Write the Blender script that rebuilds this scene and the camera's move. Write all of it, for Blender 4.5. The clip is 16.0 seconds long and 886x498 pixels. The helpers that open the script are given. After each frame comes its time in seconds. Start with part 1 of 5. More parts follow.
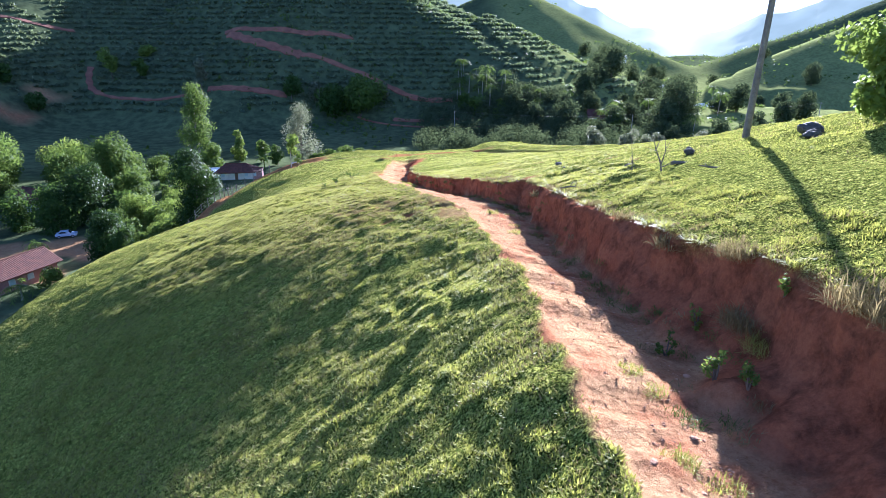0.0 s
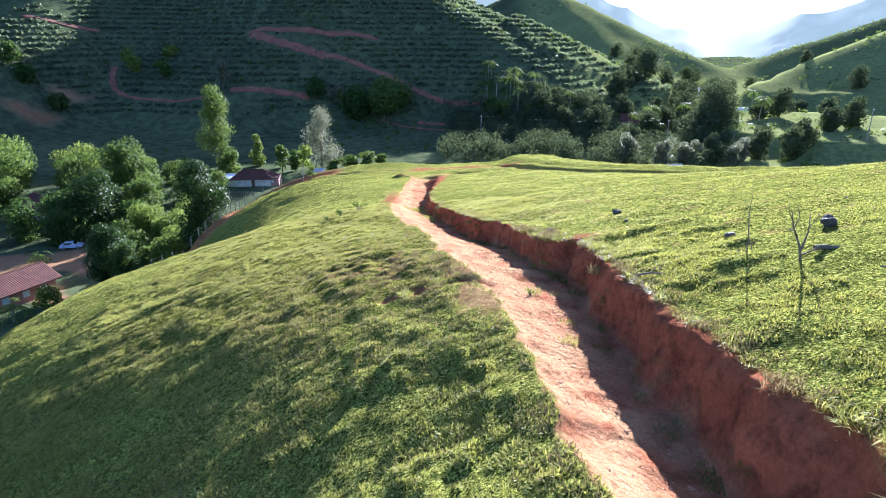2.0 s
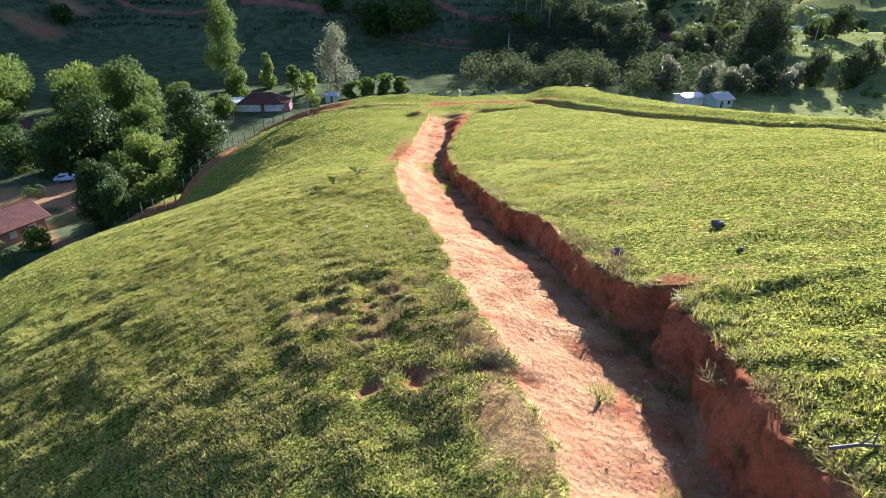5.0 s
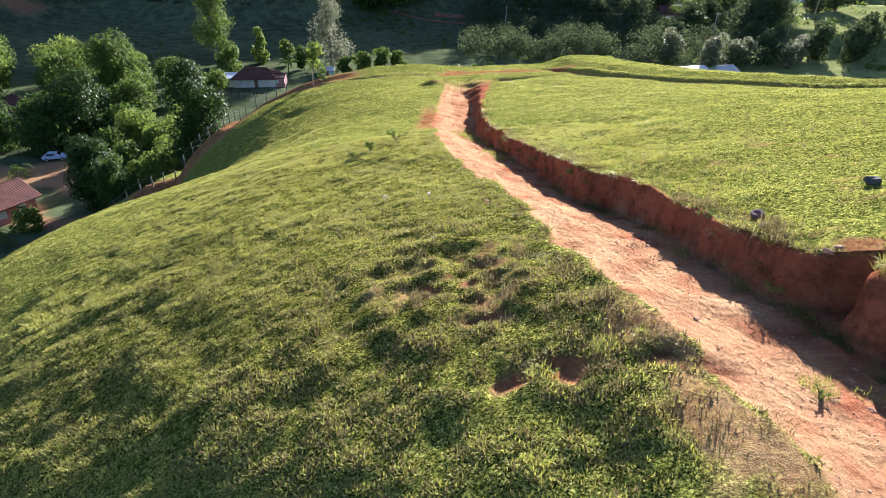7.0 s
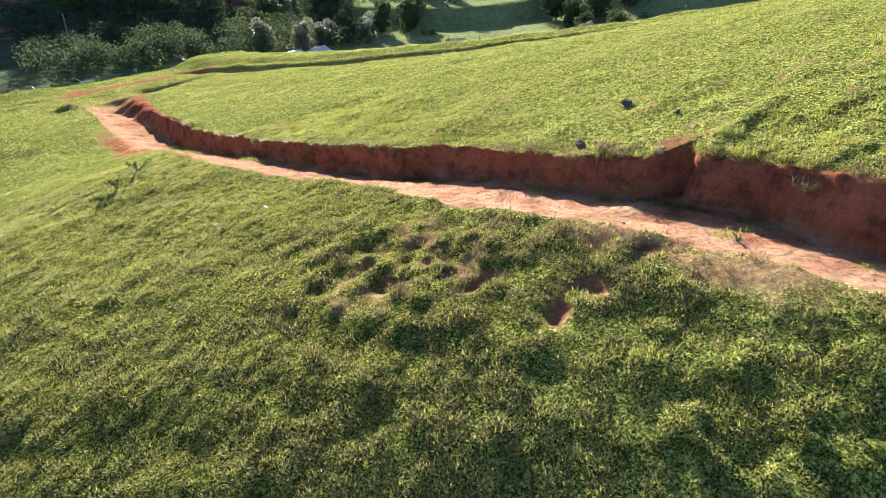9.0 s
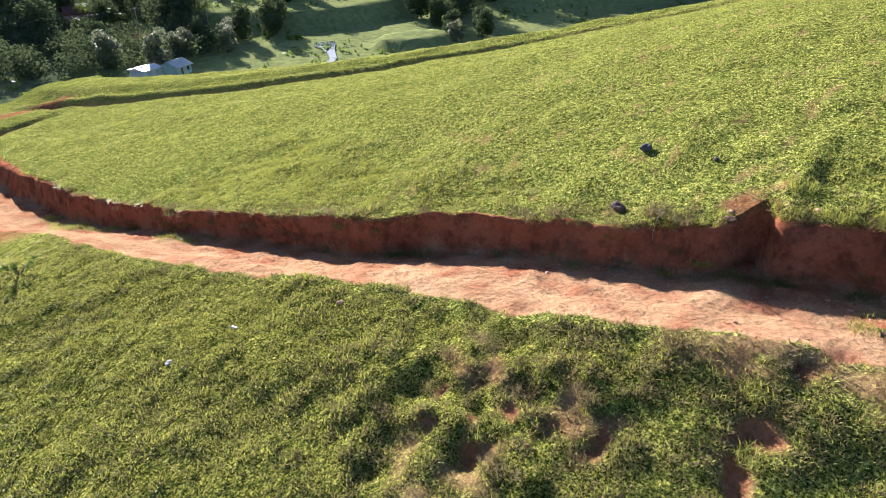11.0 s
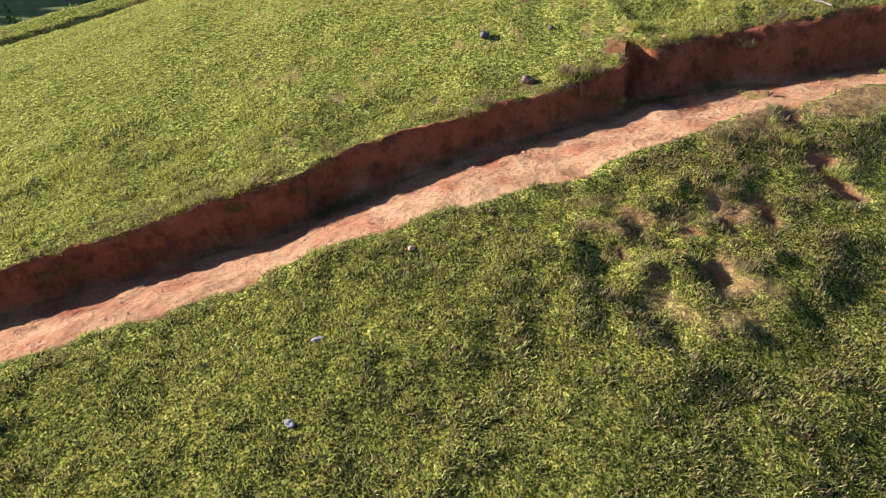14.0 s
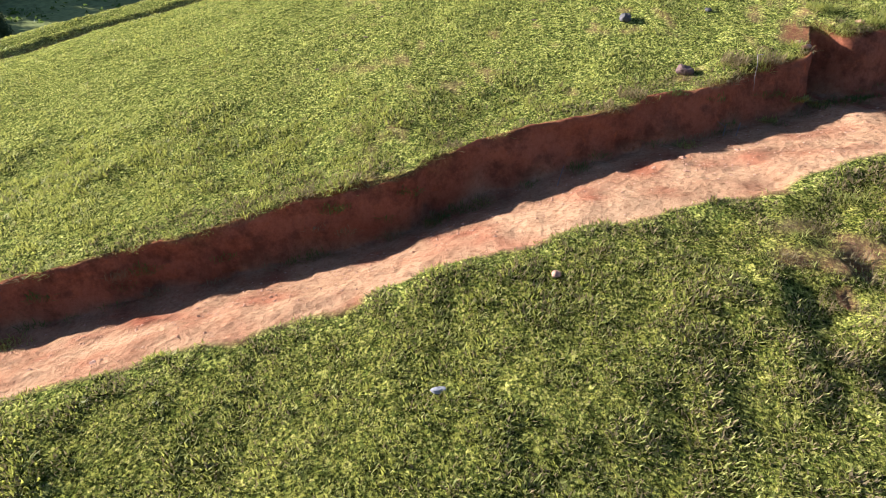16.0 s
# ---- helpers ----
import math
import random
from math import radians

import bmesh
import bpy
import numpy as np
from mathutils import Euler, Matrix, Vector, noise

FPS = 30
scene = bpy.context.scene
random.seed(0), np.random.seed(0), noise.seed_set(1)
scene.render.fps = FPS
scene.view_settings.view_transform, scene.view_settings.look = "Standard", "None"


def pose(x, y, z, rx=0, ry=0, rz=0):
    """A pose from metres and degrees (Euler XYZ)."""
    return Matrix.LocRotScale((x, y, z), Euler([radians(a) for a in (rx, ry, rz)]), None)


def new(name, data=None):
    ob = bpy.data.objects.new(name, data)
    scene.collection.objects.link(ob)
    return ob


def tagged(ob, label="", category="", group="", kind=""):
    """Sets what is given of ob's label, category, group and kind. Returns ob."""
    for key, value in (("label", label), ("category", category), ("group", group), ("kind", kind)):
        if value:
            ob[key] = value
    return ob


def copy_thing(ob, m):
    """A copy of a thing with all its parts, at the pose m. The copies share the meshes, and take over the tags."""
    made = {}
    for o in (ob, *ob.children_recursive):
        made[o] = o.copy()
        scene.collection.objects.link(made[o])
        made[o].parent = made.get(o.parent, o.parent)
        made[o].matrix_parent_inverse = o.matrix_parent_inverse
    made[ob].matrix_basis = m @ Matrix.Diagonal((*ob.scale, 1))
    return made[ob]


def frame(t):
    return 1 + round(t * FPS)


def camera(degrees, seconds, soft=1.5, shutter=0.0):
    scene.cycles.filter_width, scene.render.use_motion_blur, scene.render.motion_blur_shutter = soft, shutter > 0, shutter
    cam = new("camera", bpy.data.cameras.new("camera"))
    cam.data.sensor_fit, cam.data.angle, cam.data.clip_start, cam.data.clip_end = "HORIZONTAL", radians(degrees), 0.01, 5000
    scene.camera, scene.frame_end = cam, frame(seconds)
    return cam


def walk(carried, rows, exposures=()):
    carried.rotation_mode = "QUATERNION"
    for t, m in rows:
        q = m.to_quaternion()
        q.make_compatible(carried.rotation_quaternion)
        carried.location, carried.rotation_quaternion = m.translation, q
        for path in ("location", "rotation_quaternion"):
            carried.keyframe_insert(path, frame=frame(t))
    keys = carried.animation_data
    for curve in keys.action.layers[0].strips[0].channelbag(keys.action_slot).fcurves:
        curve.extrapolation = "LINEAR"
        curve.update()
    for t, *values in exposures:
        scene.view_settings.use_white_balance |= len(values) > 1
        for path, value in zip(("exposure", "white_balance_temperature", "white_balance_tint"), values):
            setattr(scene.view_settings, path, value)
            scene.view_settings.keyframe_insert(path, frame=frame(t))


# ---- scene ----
# ---------------------------------------------------------------- camera
cam = camera(71.6, 16.0, soft=0.4)
SIZE = 1.28                          # metres to one unit of the plan below
METRES, EYE, TILT, LEAN, TURN = 50.0 * SIZE, 12.0 * SIZE, -19.0, 0.0, 0.0
ROWS = [
    (0.0, 0.0, 0.0, 0.0, 0.0, 0.0, 0.0),
    (0.5, 0.0021, 0.0225, 0.0083, 0.16, -0.02, -0.06),
    (1.0, 0.0026, 0.0573, 0.0228, 0.2, -0.02, -0.1),
    (1.5, 0.0021, 0.1035, 0.0417, 1.86, -0.01, -0.71),
    (2.0, 0.0011, 0.1501, 0.06, 2.25, -0.03, -0.89),
    (2.5, -0.0012, 0.1907, 0.0753, 2.59, -2.14, -1.12),
    (3.0, -0.001, 0.2238, 0.089, 2.72, -3.83, -1.11),
    (3.5, -0.0007, 0.2489, 0.098, 2.94, -3.95, -1.24),
    (6.0, -0.0164, 0.3443, 0.1292, 4.86, -9.3, -2.06),
    (6.5, -0.0346, 0.358, 0.1144, 4.87, -9.3, -2.08),
    (7.0, -0.0647, 0.3647, 0.1038, 3.14, -9.32, -1.43),
    (7.5, -0.1095, 0.3663, 0.1038, -2.57, -9.41, 0.71),
    (8.0, -0.1647, 0.368, 0.1038, -14.38, -10.17, 4.87),
    (10.5, -0.2159, 0.4596, 0.1485, -44.65, -15.81, 13.84),
    (11.0, -0.204, 0.4976, 0.1635, -45.75, -16.09, 14.11),
    (11.5, -0.2088, 0.5428, 0.1814, -46.38, -16.3, 14.25),
    (12.0, -0.2271, 0.5944, 0.1988, -49.92, -17.17, 15.11),
    (12.5, -0.2451, 0.6439, 0.1986, -59.77, -19.75, 17.26),
    (13.0, -0.256, 0.6793, 0.1958, -88.08, -29.29, 19.47),
    (13.5, -0.2604, 0.7041, 0.1939, -96.35, -32.18, 18.75),
    (14.0, -0.2621, 0.714, 0.188, -96.56, -32.33, 18.74),
    (14.5, -0.2614, 0.7203, 0.185, -93.55, -31.4, 18.86),
    (15.0, -0.2577, 0.7234, 0.1846, -91.15, -30.62, 19.07),
    (15.5, -0.2394, 0.7289, 0.1858, -89.61, -30.12, 19.07),
    (16.0, -0.2134, 0.7396, 0.1752, -88.76, -29.59, 19.13),
]
walk(cam, [(t, pose(0, 0, EYE, TILT, LEAN, TURN) @ pose(METRES * x, METRES * y, METRES * z, 90 + pitch, roll, yaw)) for t, x, y, z, yaw, pitch, roll in ROWS],
     exposures=[(0.0, 2.44, 4850, 24), (3.5, 2.26, 5150, 23), (6.5, 2.03, 5550, 23), (8.0, 2.14, 5400, 20), (10.5, 1.91, 5450, 21), (12.0, 1.71, 5500, 21), (13.0, 1.45, 5650, 24), (14.0, 1.55, 5650, 24), (14.6, 1.71, 5450, 23), (16.0, 1.71, 5400, 23)])

# ---------------------------------------------------------------- daylight
SUN_AZ, SUN_EL = 21.0, 16.5          # degrees from +y towards +x, and above the horizon
world = bpy.data.worlds.new("world")
scene.world = world
world.use_nodes = True
wn = world.node_tree.nodes
sky = wn.new("ShaderNodeTexSky")
sky.sky_type, sky.sun_disc = "NISHITA", False
sky.sun_elevation, sky.sun_rotation = radians(SUN_EL), radians(SUN_AZ)
sky.air_density, sky.dust_density, sky.ozone_density = 0.75, 0.8, 1.5
wn["Background"].inputs["Strength"].default_value = 0.05
world.node_tree.links.new(sky.outputs["Color"], wn["Background"].inputs["Color"])
sun = new("sun", bpy.data.lights.new("sun", "SUN"))
sun.data.energy, sun.data.angle, sun.data.color = 5.0, radians(0.5), (1.0, 0.90, 0.74)
sd = Vector((math.sin(radians(SUN_AZ)) * math.cos(radians(SUN_EL)), math.cos(radians(SUN_AZ)) * math.cos(radians(SUN_EL)), math.sin(radians(SUN_EL))))
sun.rotation_euler = sd.to_track_quat("Z", "Y").to_euler()

# ---------------------------------------------------------------- helpers


def vnoise(x, y, seed=0):
    """Smooth value noise, -1 to 1, on arrays."""
    xi, yi = np.floor(x).astype(np.int64), np.floor(y).astype(np.int64)
    fx, fy = x - xi, y - yi
    fx, fy = fx * fx * (3 - 2 * fx), fy * fy * (3 - 2 * fy)

    def h(a, b):
        n = (a * 374761393 + b * 668265263 + seed * 974711) & 0x7FFFFFFF
        n = ((n ^ (n >> 13)) * 1274126177) & 0x7FFFFFFF
        return ((n ^ (n >> 16)) & 0xFFFF) / 32767.5 - 1
    return ((h(xi, yi) * (1 - fx) + h(xi + 1, yi) * fx) * (1 - fy) + (h(xi, yi + 1) * (1 - fx) + h(xi + 1, yi + 1) * fx) * fy)


def fbm(x, y, octaves=3, seed=0):
    total, amp = 0.0, 1.0
    for k in range(octaves):
        total = total + amp * vnoise(x * 2 ** k, y * 2 ** k, seed + 17 * k)
        amp *= 0.5
    return total


def step(a, b, v):
    t = np.clip((v - a) / (b - a), 0, 1)
    return t * t * (3 - 2 * t)


def knots(table):
    """A smooth curve through a few (y, value) pairs."""
    ys, vs = np.array(table, float).T
    m = np.gradient(vs, ys)

    def at(y):
        y = np.clip(np.asarray(y, float), ys[0], ys[-1])
        k = np.clip(np.searchsorted(ys, y) - 1, 0, len(ys) - 2)
        h = ys[k + 1] - ys[k]
        t = (y - ys[k]) / h
        return ((2 * t**3 - 3 * t**2 + 1) * vs[k] + (t**3 - 2 * t**2 + t) * h * m[k] + (-2 * t**3 + 3 * t**2) * vs[k + 1] + (t**3 - t**2) * h * m[k + 1])
    return at


def mesh_of(name, verts, faces, smooth=False):
    """A mesh from arrays: verts (n, 3), faces (m, 3) or (m, 4)."""
    verts, faces = np.asarray(verts, np.float32), np.asarray(faces, np.int32)
    me = bpy.data.meshes.new(name)
    me.vertices.add(len(verts))
    me.vertices.foreach_set("co", verts.ravel())
    k = faces.shape[1]
    me.loops.add(faces.size)
    me.loops.foreach_set("vertex_index", faces.ravel())
    me.polygons.add(len(faces))
    me.polygons.foreach_set("loop_start", np.arange(0, faces.size, k, dtype=np.int32))
    me.polygons.foreach_set("use_smooth", np.full(len(faces), smooth))
    me.update(calc_edges=True)
    return me


def attribute(me, name, values):
    me.attributes.new(name, "FLOAT", "POINT").data.foreach_set("value", np.asarray(values, np.float32).ravel())


def part(name, bm, material, parent, label=""):
    me = bpy.data.meshes.new(name)
    bm.to_mesh(me)
    bm.free()
    return piece(name, me, material, parent, label)


def piece(name, me, material, parent, label=""):
    if material and not me.materials:
        me.materials.append(material)
    ob = new(name, me)
    ob.parent = parent
    return tagged(ob, label) if label else ob


def thing(name, at, turn=0, label="", category="", group="", scale=1.0):
    ob = new(name)
    ob.empty_display_size = 0.3
    ob.location, ob.rotation_euler, ob.scale = at, (0, 0, radians(turn)), (scale, scale, scale)
    return tagged(ob, label, category, group)


def box(bm, x0, y0, z0, x1, y1, z1, bevel=0.0):
    got = bmesh.ops.create_cube(bm, size=1.0, matrix=Matrix.Translation(((x0 + x1) / 2, (y0 + y1) / 2, (z0 + z1) / 2)) @ Matrix.Diagonal((x1 - x0, y1 - y0, z1 - z0, 1)))
    if bevel:
        es = list({e for v in got["verts"] for e in v.link_edges})
        bmesh.ops.bevel(bm, geom=es, offset=bevel, segments=1, affect="EDGES")
    return bm


def tube(points, radii, sides=7):
    """A tapered tube through points, as arrays."""
    points = [Vector(p) for p in points]
    vs, fs = [], []
    for i, p in enumerate(points):
        d = (points[min(i + 1, len(points) - 1)] - points[max(i - 1, 0)]).normalized()
        a = d.orthogonal().normalized()
        b = d.cross(a)
        for k in range(sides):
            w = 2 * math.pi * k / sides
            vs.append(p + (a * math.cos(w) + b * math.sin(w)) * radii[i])
    for i in range(len(points) - 1):
        for k in range(sides):
            n = (k + 1) % sides
            fs.append((i * sides + k, i * sides + n, (i + 1) * sides + n, (i + 1) * sides + k))
    return np.array([tuple(v) for v in vs]), np.array(fs)


def join(chunks):
    vs, fs, n = [], [], 0
    for v, f in chunks:
        vs.append(v)
        fs.append(f + n)
        n += len(v)
    return np.concatenate(vs), np.concatenate(fs)


# ---------------------------------------------------------------- materials
def material(name):
    mat = bpy.data.materials.new(name)
    mat.use_nodes = True
    nt = mat.node_tree
    return mat, nt, nt.nodes["Principled BSDF"], nt.links.new


def ramp(nt, fac, *stops):
    r = nt.nodes.new("ShaderNodeValToRGB")
    while len(r.color_ramp.elements) < len(stops):
        r.color_ramp.elements.new(0.5)
    for e, (p, c) in zip(r.color_ramp.elements, stops):
        e.position, e.color = p, (*c, 1)
    nt.links.new(fac, r.inputs["Fac"])
    return r.outputs["Color"]


def tex(nt, scale, detail=4, rough=0.6, coords="Object"):
    c = nt.nodes.new("ShaderNodeTexCoord")
    n = nt.nodes.new("ShaderNodeTexNoise")
    n.inputs["Scale"].default_value, n.inputs["Detail"].default_value, n.inputs["Roughness"].default_value = scale, detail, rough
    nt.links.new(c.outputs[coords], n.inputs["Vector"])
    return n.outputs["Fac"]


def blend(nt, fac, a, b, mode="MIX"):
    m = nt.nodes.new("ShaderNodeMix")
    m.data_type, m.blend_type = "RGBA", mode
    for sock, v in ((m.inputs["Factor"], fac), (m.inputs["A"], a), (m.inputs["B"], b)):
        if hasattr(v, "links"):
            nt.links.new(v, sock)
        else:
            sock.default_value = v if isinstance(v, float) else (*v, 1)
    return m.outputs["Result"]


def bump(nt, bsdf, height, strength, distance):
    b = nt.nodes.new("ShaderNodeBump")
    b.inputs["Strength"].default_value, b.inputs["Distance"].default_value = strength, distance
    nt.links.new(height, b.inputs["Height"])
    nt.links.new(b.outputs["Normal"], bsdf.inputs["Normal"])


def attr(nt, name):
    a = nt.nodes.new("ShaderNodeAttribute")
    a.attribute_name = name
    return a.outputs["Fac"]


def leaf_material(name, dark, mid, light, translucent, trans_mix=0.45, rough=0.55, patch=0.35, gloss=0.08):
    """Thin leaves: gloss and colour on the lit side, light let through from behind."""
    mat, nt, bsdf, link = material(name)
    geo = nt.nodes.new("ShaderNodeNewGeometry")
    col = ramp(nt, geo.outputs["Random Per Island"], (0.0, dark), (0.5, mid), (1.0, light))
    big = tex(nt, patch, 3)
    col = blend(nt, 0.45, col, ramp(nt, big, (0.3, dark), (0.7, light)))
    link(col, bsdf.inputs["Base Color"])
    bsdf.inputs["Roughness"].default_value = rough
    bsdf.inputs["Specular IOR Level"].default_value = gloss
    tr = nt.nodes.new("ShaderNodeBsdfTranslucent")
    tcol = blend(nt, 0.6, col, translucent)
    link(tcol, tr.inputs["Color"])
    mx = nt.nodes.new("ShaderNodeMixShader")
    mx.inputs["Fac"].default_value = trans_mix
    link(bsdf.outputs[0], mx.inputs[1])
    link(tr.outputs[0], mx.inputs[2])
    link(mx.outputs[0], nt.nodes["Material Output"].inputs["Surface"])
    return mat


def plain(name, a, b, scale=3.0, rough=0.8, metal=0.0, relief=0.0, detail=5):
    """A surface that varies between two colours at two scales."""
    mat, nt, bsdf, link = material(name)
    n1, n2 = tex(nt, scale, detail), tex(nt, scale * 7, 3)
    c = blend(nt, 0.35, ramp(nt, n1, (0.35, a), (0.65, b)), ramp(nt, n2, (0.3, a), (0.7, b)))
    link(c, bsdf.inputs["Base Color"])
    bsdf.inputs["Roughness"].default_value, bsdf.inputs["Metallic"].default_value = rough, metal
    if relief:
        bump(nt, bsdf, n2, 0.6, relief)
    return mat


grass_blade = leaf_material("grass_blade", (0.060, 0.090, 0.020), (0.250, 0.272, 0.055), (0.53, 0.52, 0.16), (0.66, 0.66, 0.09), 0.38, 0.5, patch=0.25, gloss=0.06)
dry_blade = leaf_material("dry_blade", (0.13, 0.10, 0.045), (0.23, 0.18, 0.085), (0.36, 0.29, 0.145), (0.38, 0.31, 0.13), 0.34, gloss=0.0)
leaf_dark = leaf_material("leaf_dark", (0.020, 0.046, 0.012), (0.040, 0.080, 0.020), (0.075, 0.125, 0.030), (0.16, 0.26, 0.04), 0.34, 0.6)
leaf_deep = leaf_material("leaf_deep", (0.012, 0.030, 0.009), (0.026, 0.055, 0.014), (0.060, 0.105, 0.024), (0.10, 0.18, 0.03), 0.2, 0.5)
leaf_mid = leaf_material("leaf_mid", (0.040, 0.080, 0.016), (0.075, 0.13, 0.026), (0.13, 0.19, 0.042), (0.22, 0.30, 0.05), 0.36, 0.6)
leaf_light = leaf_material("leaf_light", (0.08, 0.13, 0.022), (0.13, 0.20, 0.035), (0.22, 0.28, 0.06), (0.32, 0.40, 0.065), 0.40, 0.6)
leaf_grey = leaf_material("leaf_grey", (0.10, 0.12, 0.07), (0.15, 0.17, 0.10), (0.22, 0.23, 0.15), (0.28, 0.30, 0.16), 0.38, 0.55)
# coffee leaves are paler and greyer, to carry some of the valley's haze
leaf_coffee = leaf_material("leaf_coffee", (0.065, 0.095, 0.060), (0.11, 0.15, 0.09), (0.18, 0.22, 0.13), (0.24, 0.30, 0.11), 0.34, 0.6, patch=0.03)
leaf_grove = leaf_material("leaf_grove", (0.032, 0.052, 0.026), (0.058, 0.085, 0.042), (0.105, 0.135, 0.070), (0.16, 0.20, 0.075), 0.28, 0.7, gloss=0.0)
bark = plain("bark", (0.10, 0.075, 0.055), (0.21, 0.17, 0.13), 6, 0.9, 0, 0.02)
pale_bark = plain("pale_bark", (0.28, 0.25, 0.20), (0.42, 0.38, 0.31), 5, 0.85, 0, 0.01)

# ---------------------------------------------------------------- the lie of the land
# Left flank of the hill: a coarse lattice of control heights, 9.5 m apart, joined by a cubic spline.
LX0, LY0, LD = -44.0, -8.5, 9.5
LEFT = np.array([
    [-46.5, -45.6, -44.4, -43.1, -41.6, -39.7, -38.1, -35.5, -46.0, -34.2, -41.3, -47.9],
    [-13.3, -12.4, -11.1, -9.5, -7.8, -7.0, -7.1, -8.3, -15.0, -8.9, -11.2, -15.4],
    [-8.6, -8.6, -8.4, -7.0, -4.5, -3.3, -3.7, -6.5, -9.3, -6.7, -5.8, -7.8],
    [-3.3, -4.0, -4.8, -2.8, -0.1, 0.5, -0.3, -2.6, -2.5, -3.1, -3.6, -4.8],
    [2.5, 2.0, 0.7, 2.0, 4.0, 2.4, 2.3, -0.7, -0.8, -2.7, -3.6, -4.4],
    [8.3, 8.0, 8.1, 6.1, 5.4, 3.8, 2.3, -0.8, -2.3, -3.7, -4.3, -5.0],
    [13.9, 13.1, 12.4, 10.1, 7.7, 5.2, 2.6, -0.3, -2.6, -4.1, -5.1, -5.9],
    [19.3, 18.0, 16.3, 13.6, 10.2, 6.8, 3.3, 0.1, -2.5, -4.4, -5.8, -6.8]])
# Meadow above the track: a gentle cubic swell, in x / 20 and (y - 40) / 40.
MEADOW = [(0, 0, 3.06), (0, 1, -5.14), (0, 2, -1.43), (0, 3, 0.91), (1, 0, 3.96), (1, 1, -3.8), (1, 2, 1.63), (2, 0, -0.09), (2, 1, -0.86), (3, 0, -0.69)]
FLOOR = -21.5

track_left = knots([(-30, 2.6), (0, 2.3), (8, 2.2), (13, 2.1), (20, 1.6), (25, 0.92), (27, 0.45), (28.8, -0.12), (30.5, -0.66), (32.5, -1.15), (37, -2.3), (44, -4.6), (51, -5.5), (55, -6.05), (62, -6.2), (74, -6.4), (90, -6.6)])
bank_top = knots([(-30, 6.6), (0, 6.5), (9.5, 6.15), (12, 5.9), (16, 5.35), (20, 4.85), (25, 4.5), (27.5, 4.3), (31, 3.15), (33.7, 2.6), (36.7, 1.6), (38.3, 0.95), (41.4, 0.1), (44, -0.6), (47.5, -1.6), (54, -2.75), (59, -2.9), (69.5, -2.6), (76, -2.0), (90, 0.0)])
bank_run = knots([(-30, 2.4), (6, 2.2), (9, 1.8), (14, 1.15), (19, 0.9), (24, 0.75), (30, 0.5), (36, 0.35), (50, 0.4), (62, 0.7), (74, 2.5), (90, 6.0)])
shoulder = knots([(-12, -28), (42, -28.5), (50, -29.5), (58, -32), (66, -36), (92, -36.5)])
CUT = [(-19, 87.8), (-24, 87.4), (-29, 86.3), (-29.6, 81), (-32, 77), (-36, 74.3), (-41, 71.3)]     # the red cutting below the brow
SPOIL = [(-19.5, 90), (-25, 89.6), (-30.8, 88.2), (-31.6, 82), (-33.5, 78.6), (-37, 76), (-41.5, 73)]     # earth thrown up below the cutting
ditch_x = knots([(36, 30.0), (43, 27.0), (50, 24.2), (56, 20.4), (61.6, 15.8), (66.8, 13.0), (73, 9.8), (84, 5.0), (88, 3.0)])


def left_height(x, y):
    a, b = (x - LX0) / LD - 1, (y - LY0) / LD - 1
    i, j = np.clip(np.floor(a).astype(int), 0, LEFT.shape[0] - 4), np.clip(np.floor(b).astype(int), 0, LEFT.shape[1] - 4)
    ta, tb = np.clip(a - i, 0, 1), np.clip(b - j, 0, 1)

    def w(t):
        return ((1 - t)**3 / 6, (3 * t**3 - 6 * t**2 + 4) / 6, (-3 * t**3 + 3 * t**2 + 3 * t + 1) / 6, t**3 / 6)
    wa, wb = w(ta), w(tb)
    z = sum(LEFT[i + p, j + q] * wa[p] * wb[q] for p in range(4) for q in range(4))
    over = shoulder(y) - x                            # the flank drops away past its shoulder
    z = z - 0.55 * np.maximum(0, over)
    z = z - 0.25 * np.maximum(0, y - 90) - 0.02 * np.maximum(0, y - 94)**2 - 0.3 * np.maximum(0, -12 - y)
    return z


def meadow_height(x, y):
    u, v = np.clip(x, -30, 46) / 20, (np.clip(y, -20, 96) - 40) / 40
    z = sum(c * u**i * v**j for i, j, c in MEADOW)
    over = x - ditch_x(y)                             # the strip below the drainage ditch
    z = z + 0.75 * step(0.6, 4.0, over) * step(34, 46, y)
    z = z - 0.9 * np.maximum(0, over - 9) * step(30, 60, y) - 0.5 * np.maximum(0, x - 44) - 0.35 * np.maximum(0, y - 93) - 0.02 * np.maximum(0, y - 96)**2
    return z


HILLS = [  # x, y, reach in x, reach in y, turn, height, roundness, and the reach of a lower eastern shoulder
    (-60, 372, 165, 142, 0, 97, 0.10, 190),       # the coffee hill across the valley
    (-200, 410, 140, 205, 12, 105, 0.08),     # its left spur
    (-330, 420, 170, 230, -10, 120, 0.10),
    (330, 215, 150, 110, 20, 62, 0.12),       # coffee slope on the right
    (420, 420, 240, 200, 0, 105, 0.12),
    (60, 640, 150, 230, 10, 85, 0.10),
    (-560, 700, 340, 330, 0, 230, 0.1),
    (-420, 150, 190, 170, 0, 90, 0.12),
]


TERRACES = [(128, 232, 52, 48, 5.0), (205, 330, 70, 45, 9.0), (60, 330, 45, 40, 4.0), (112, 150, 13, 9, 2.2)]   # benches of the valley, each with a steep front


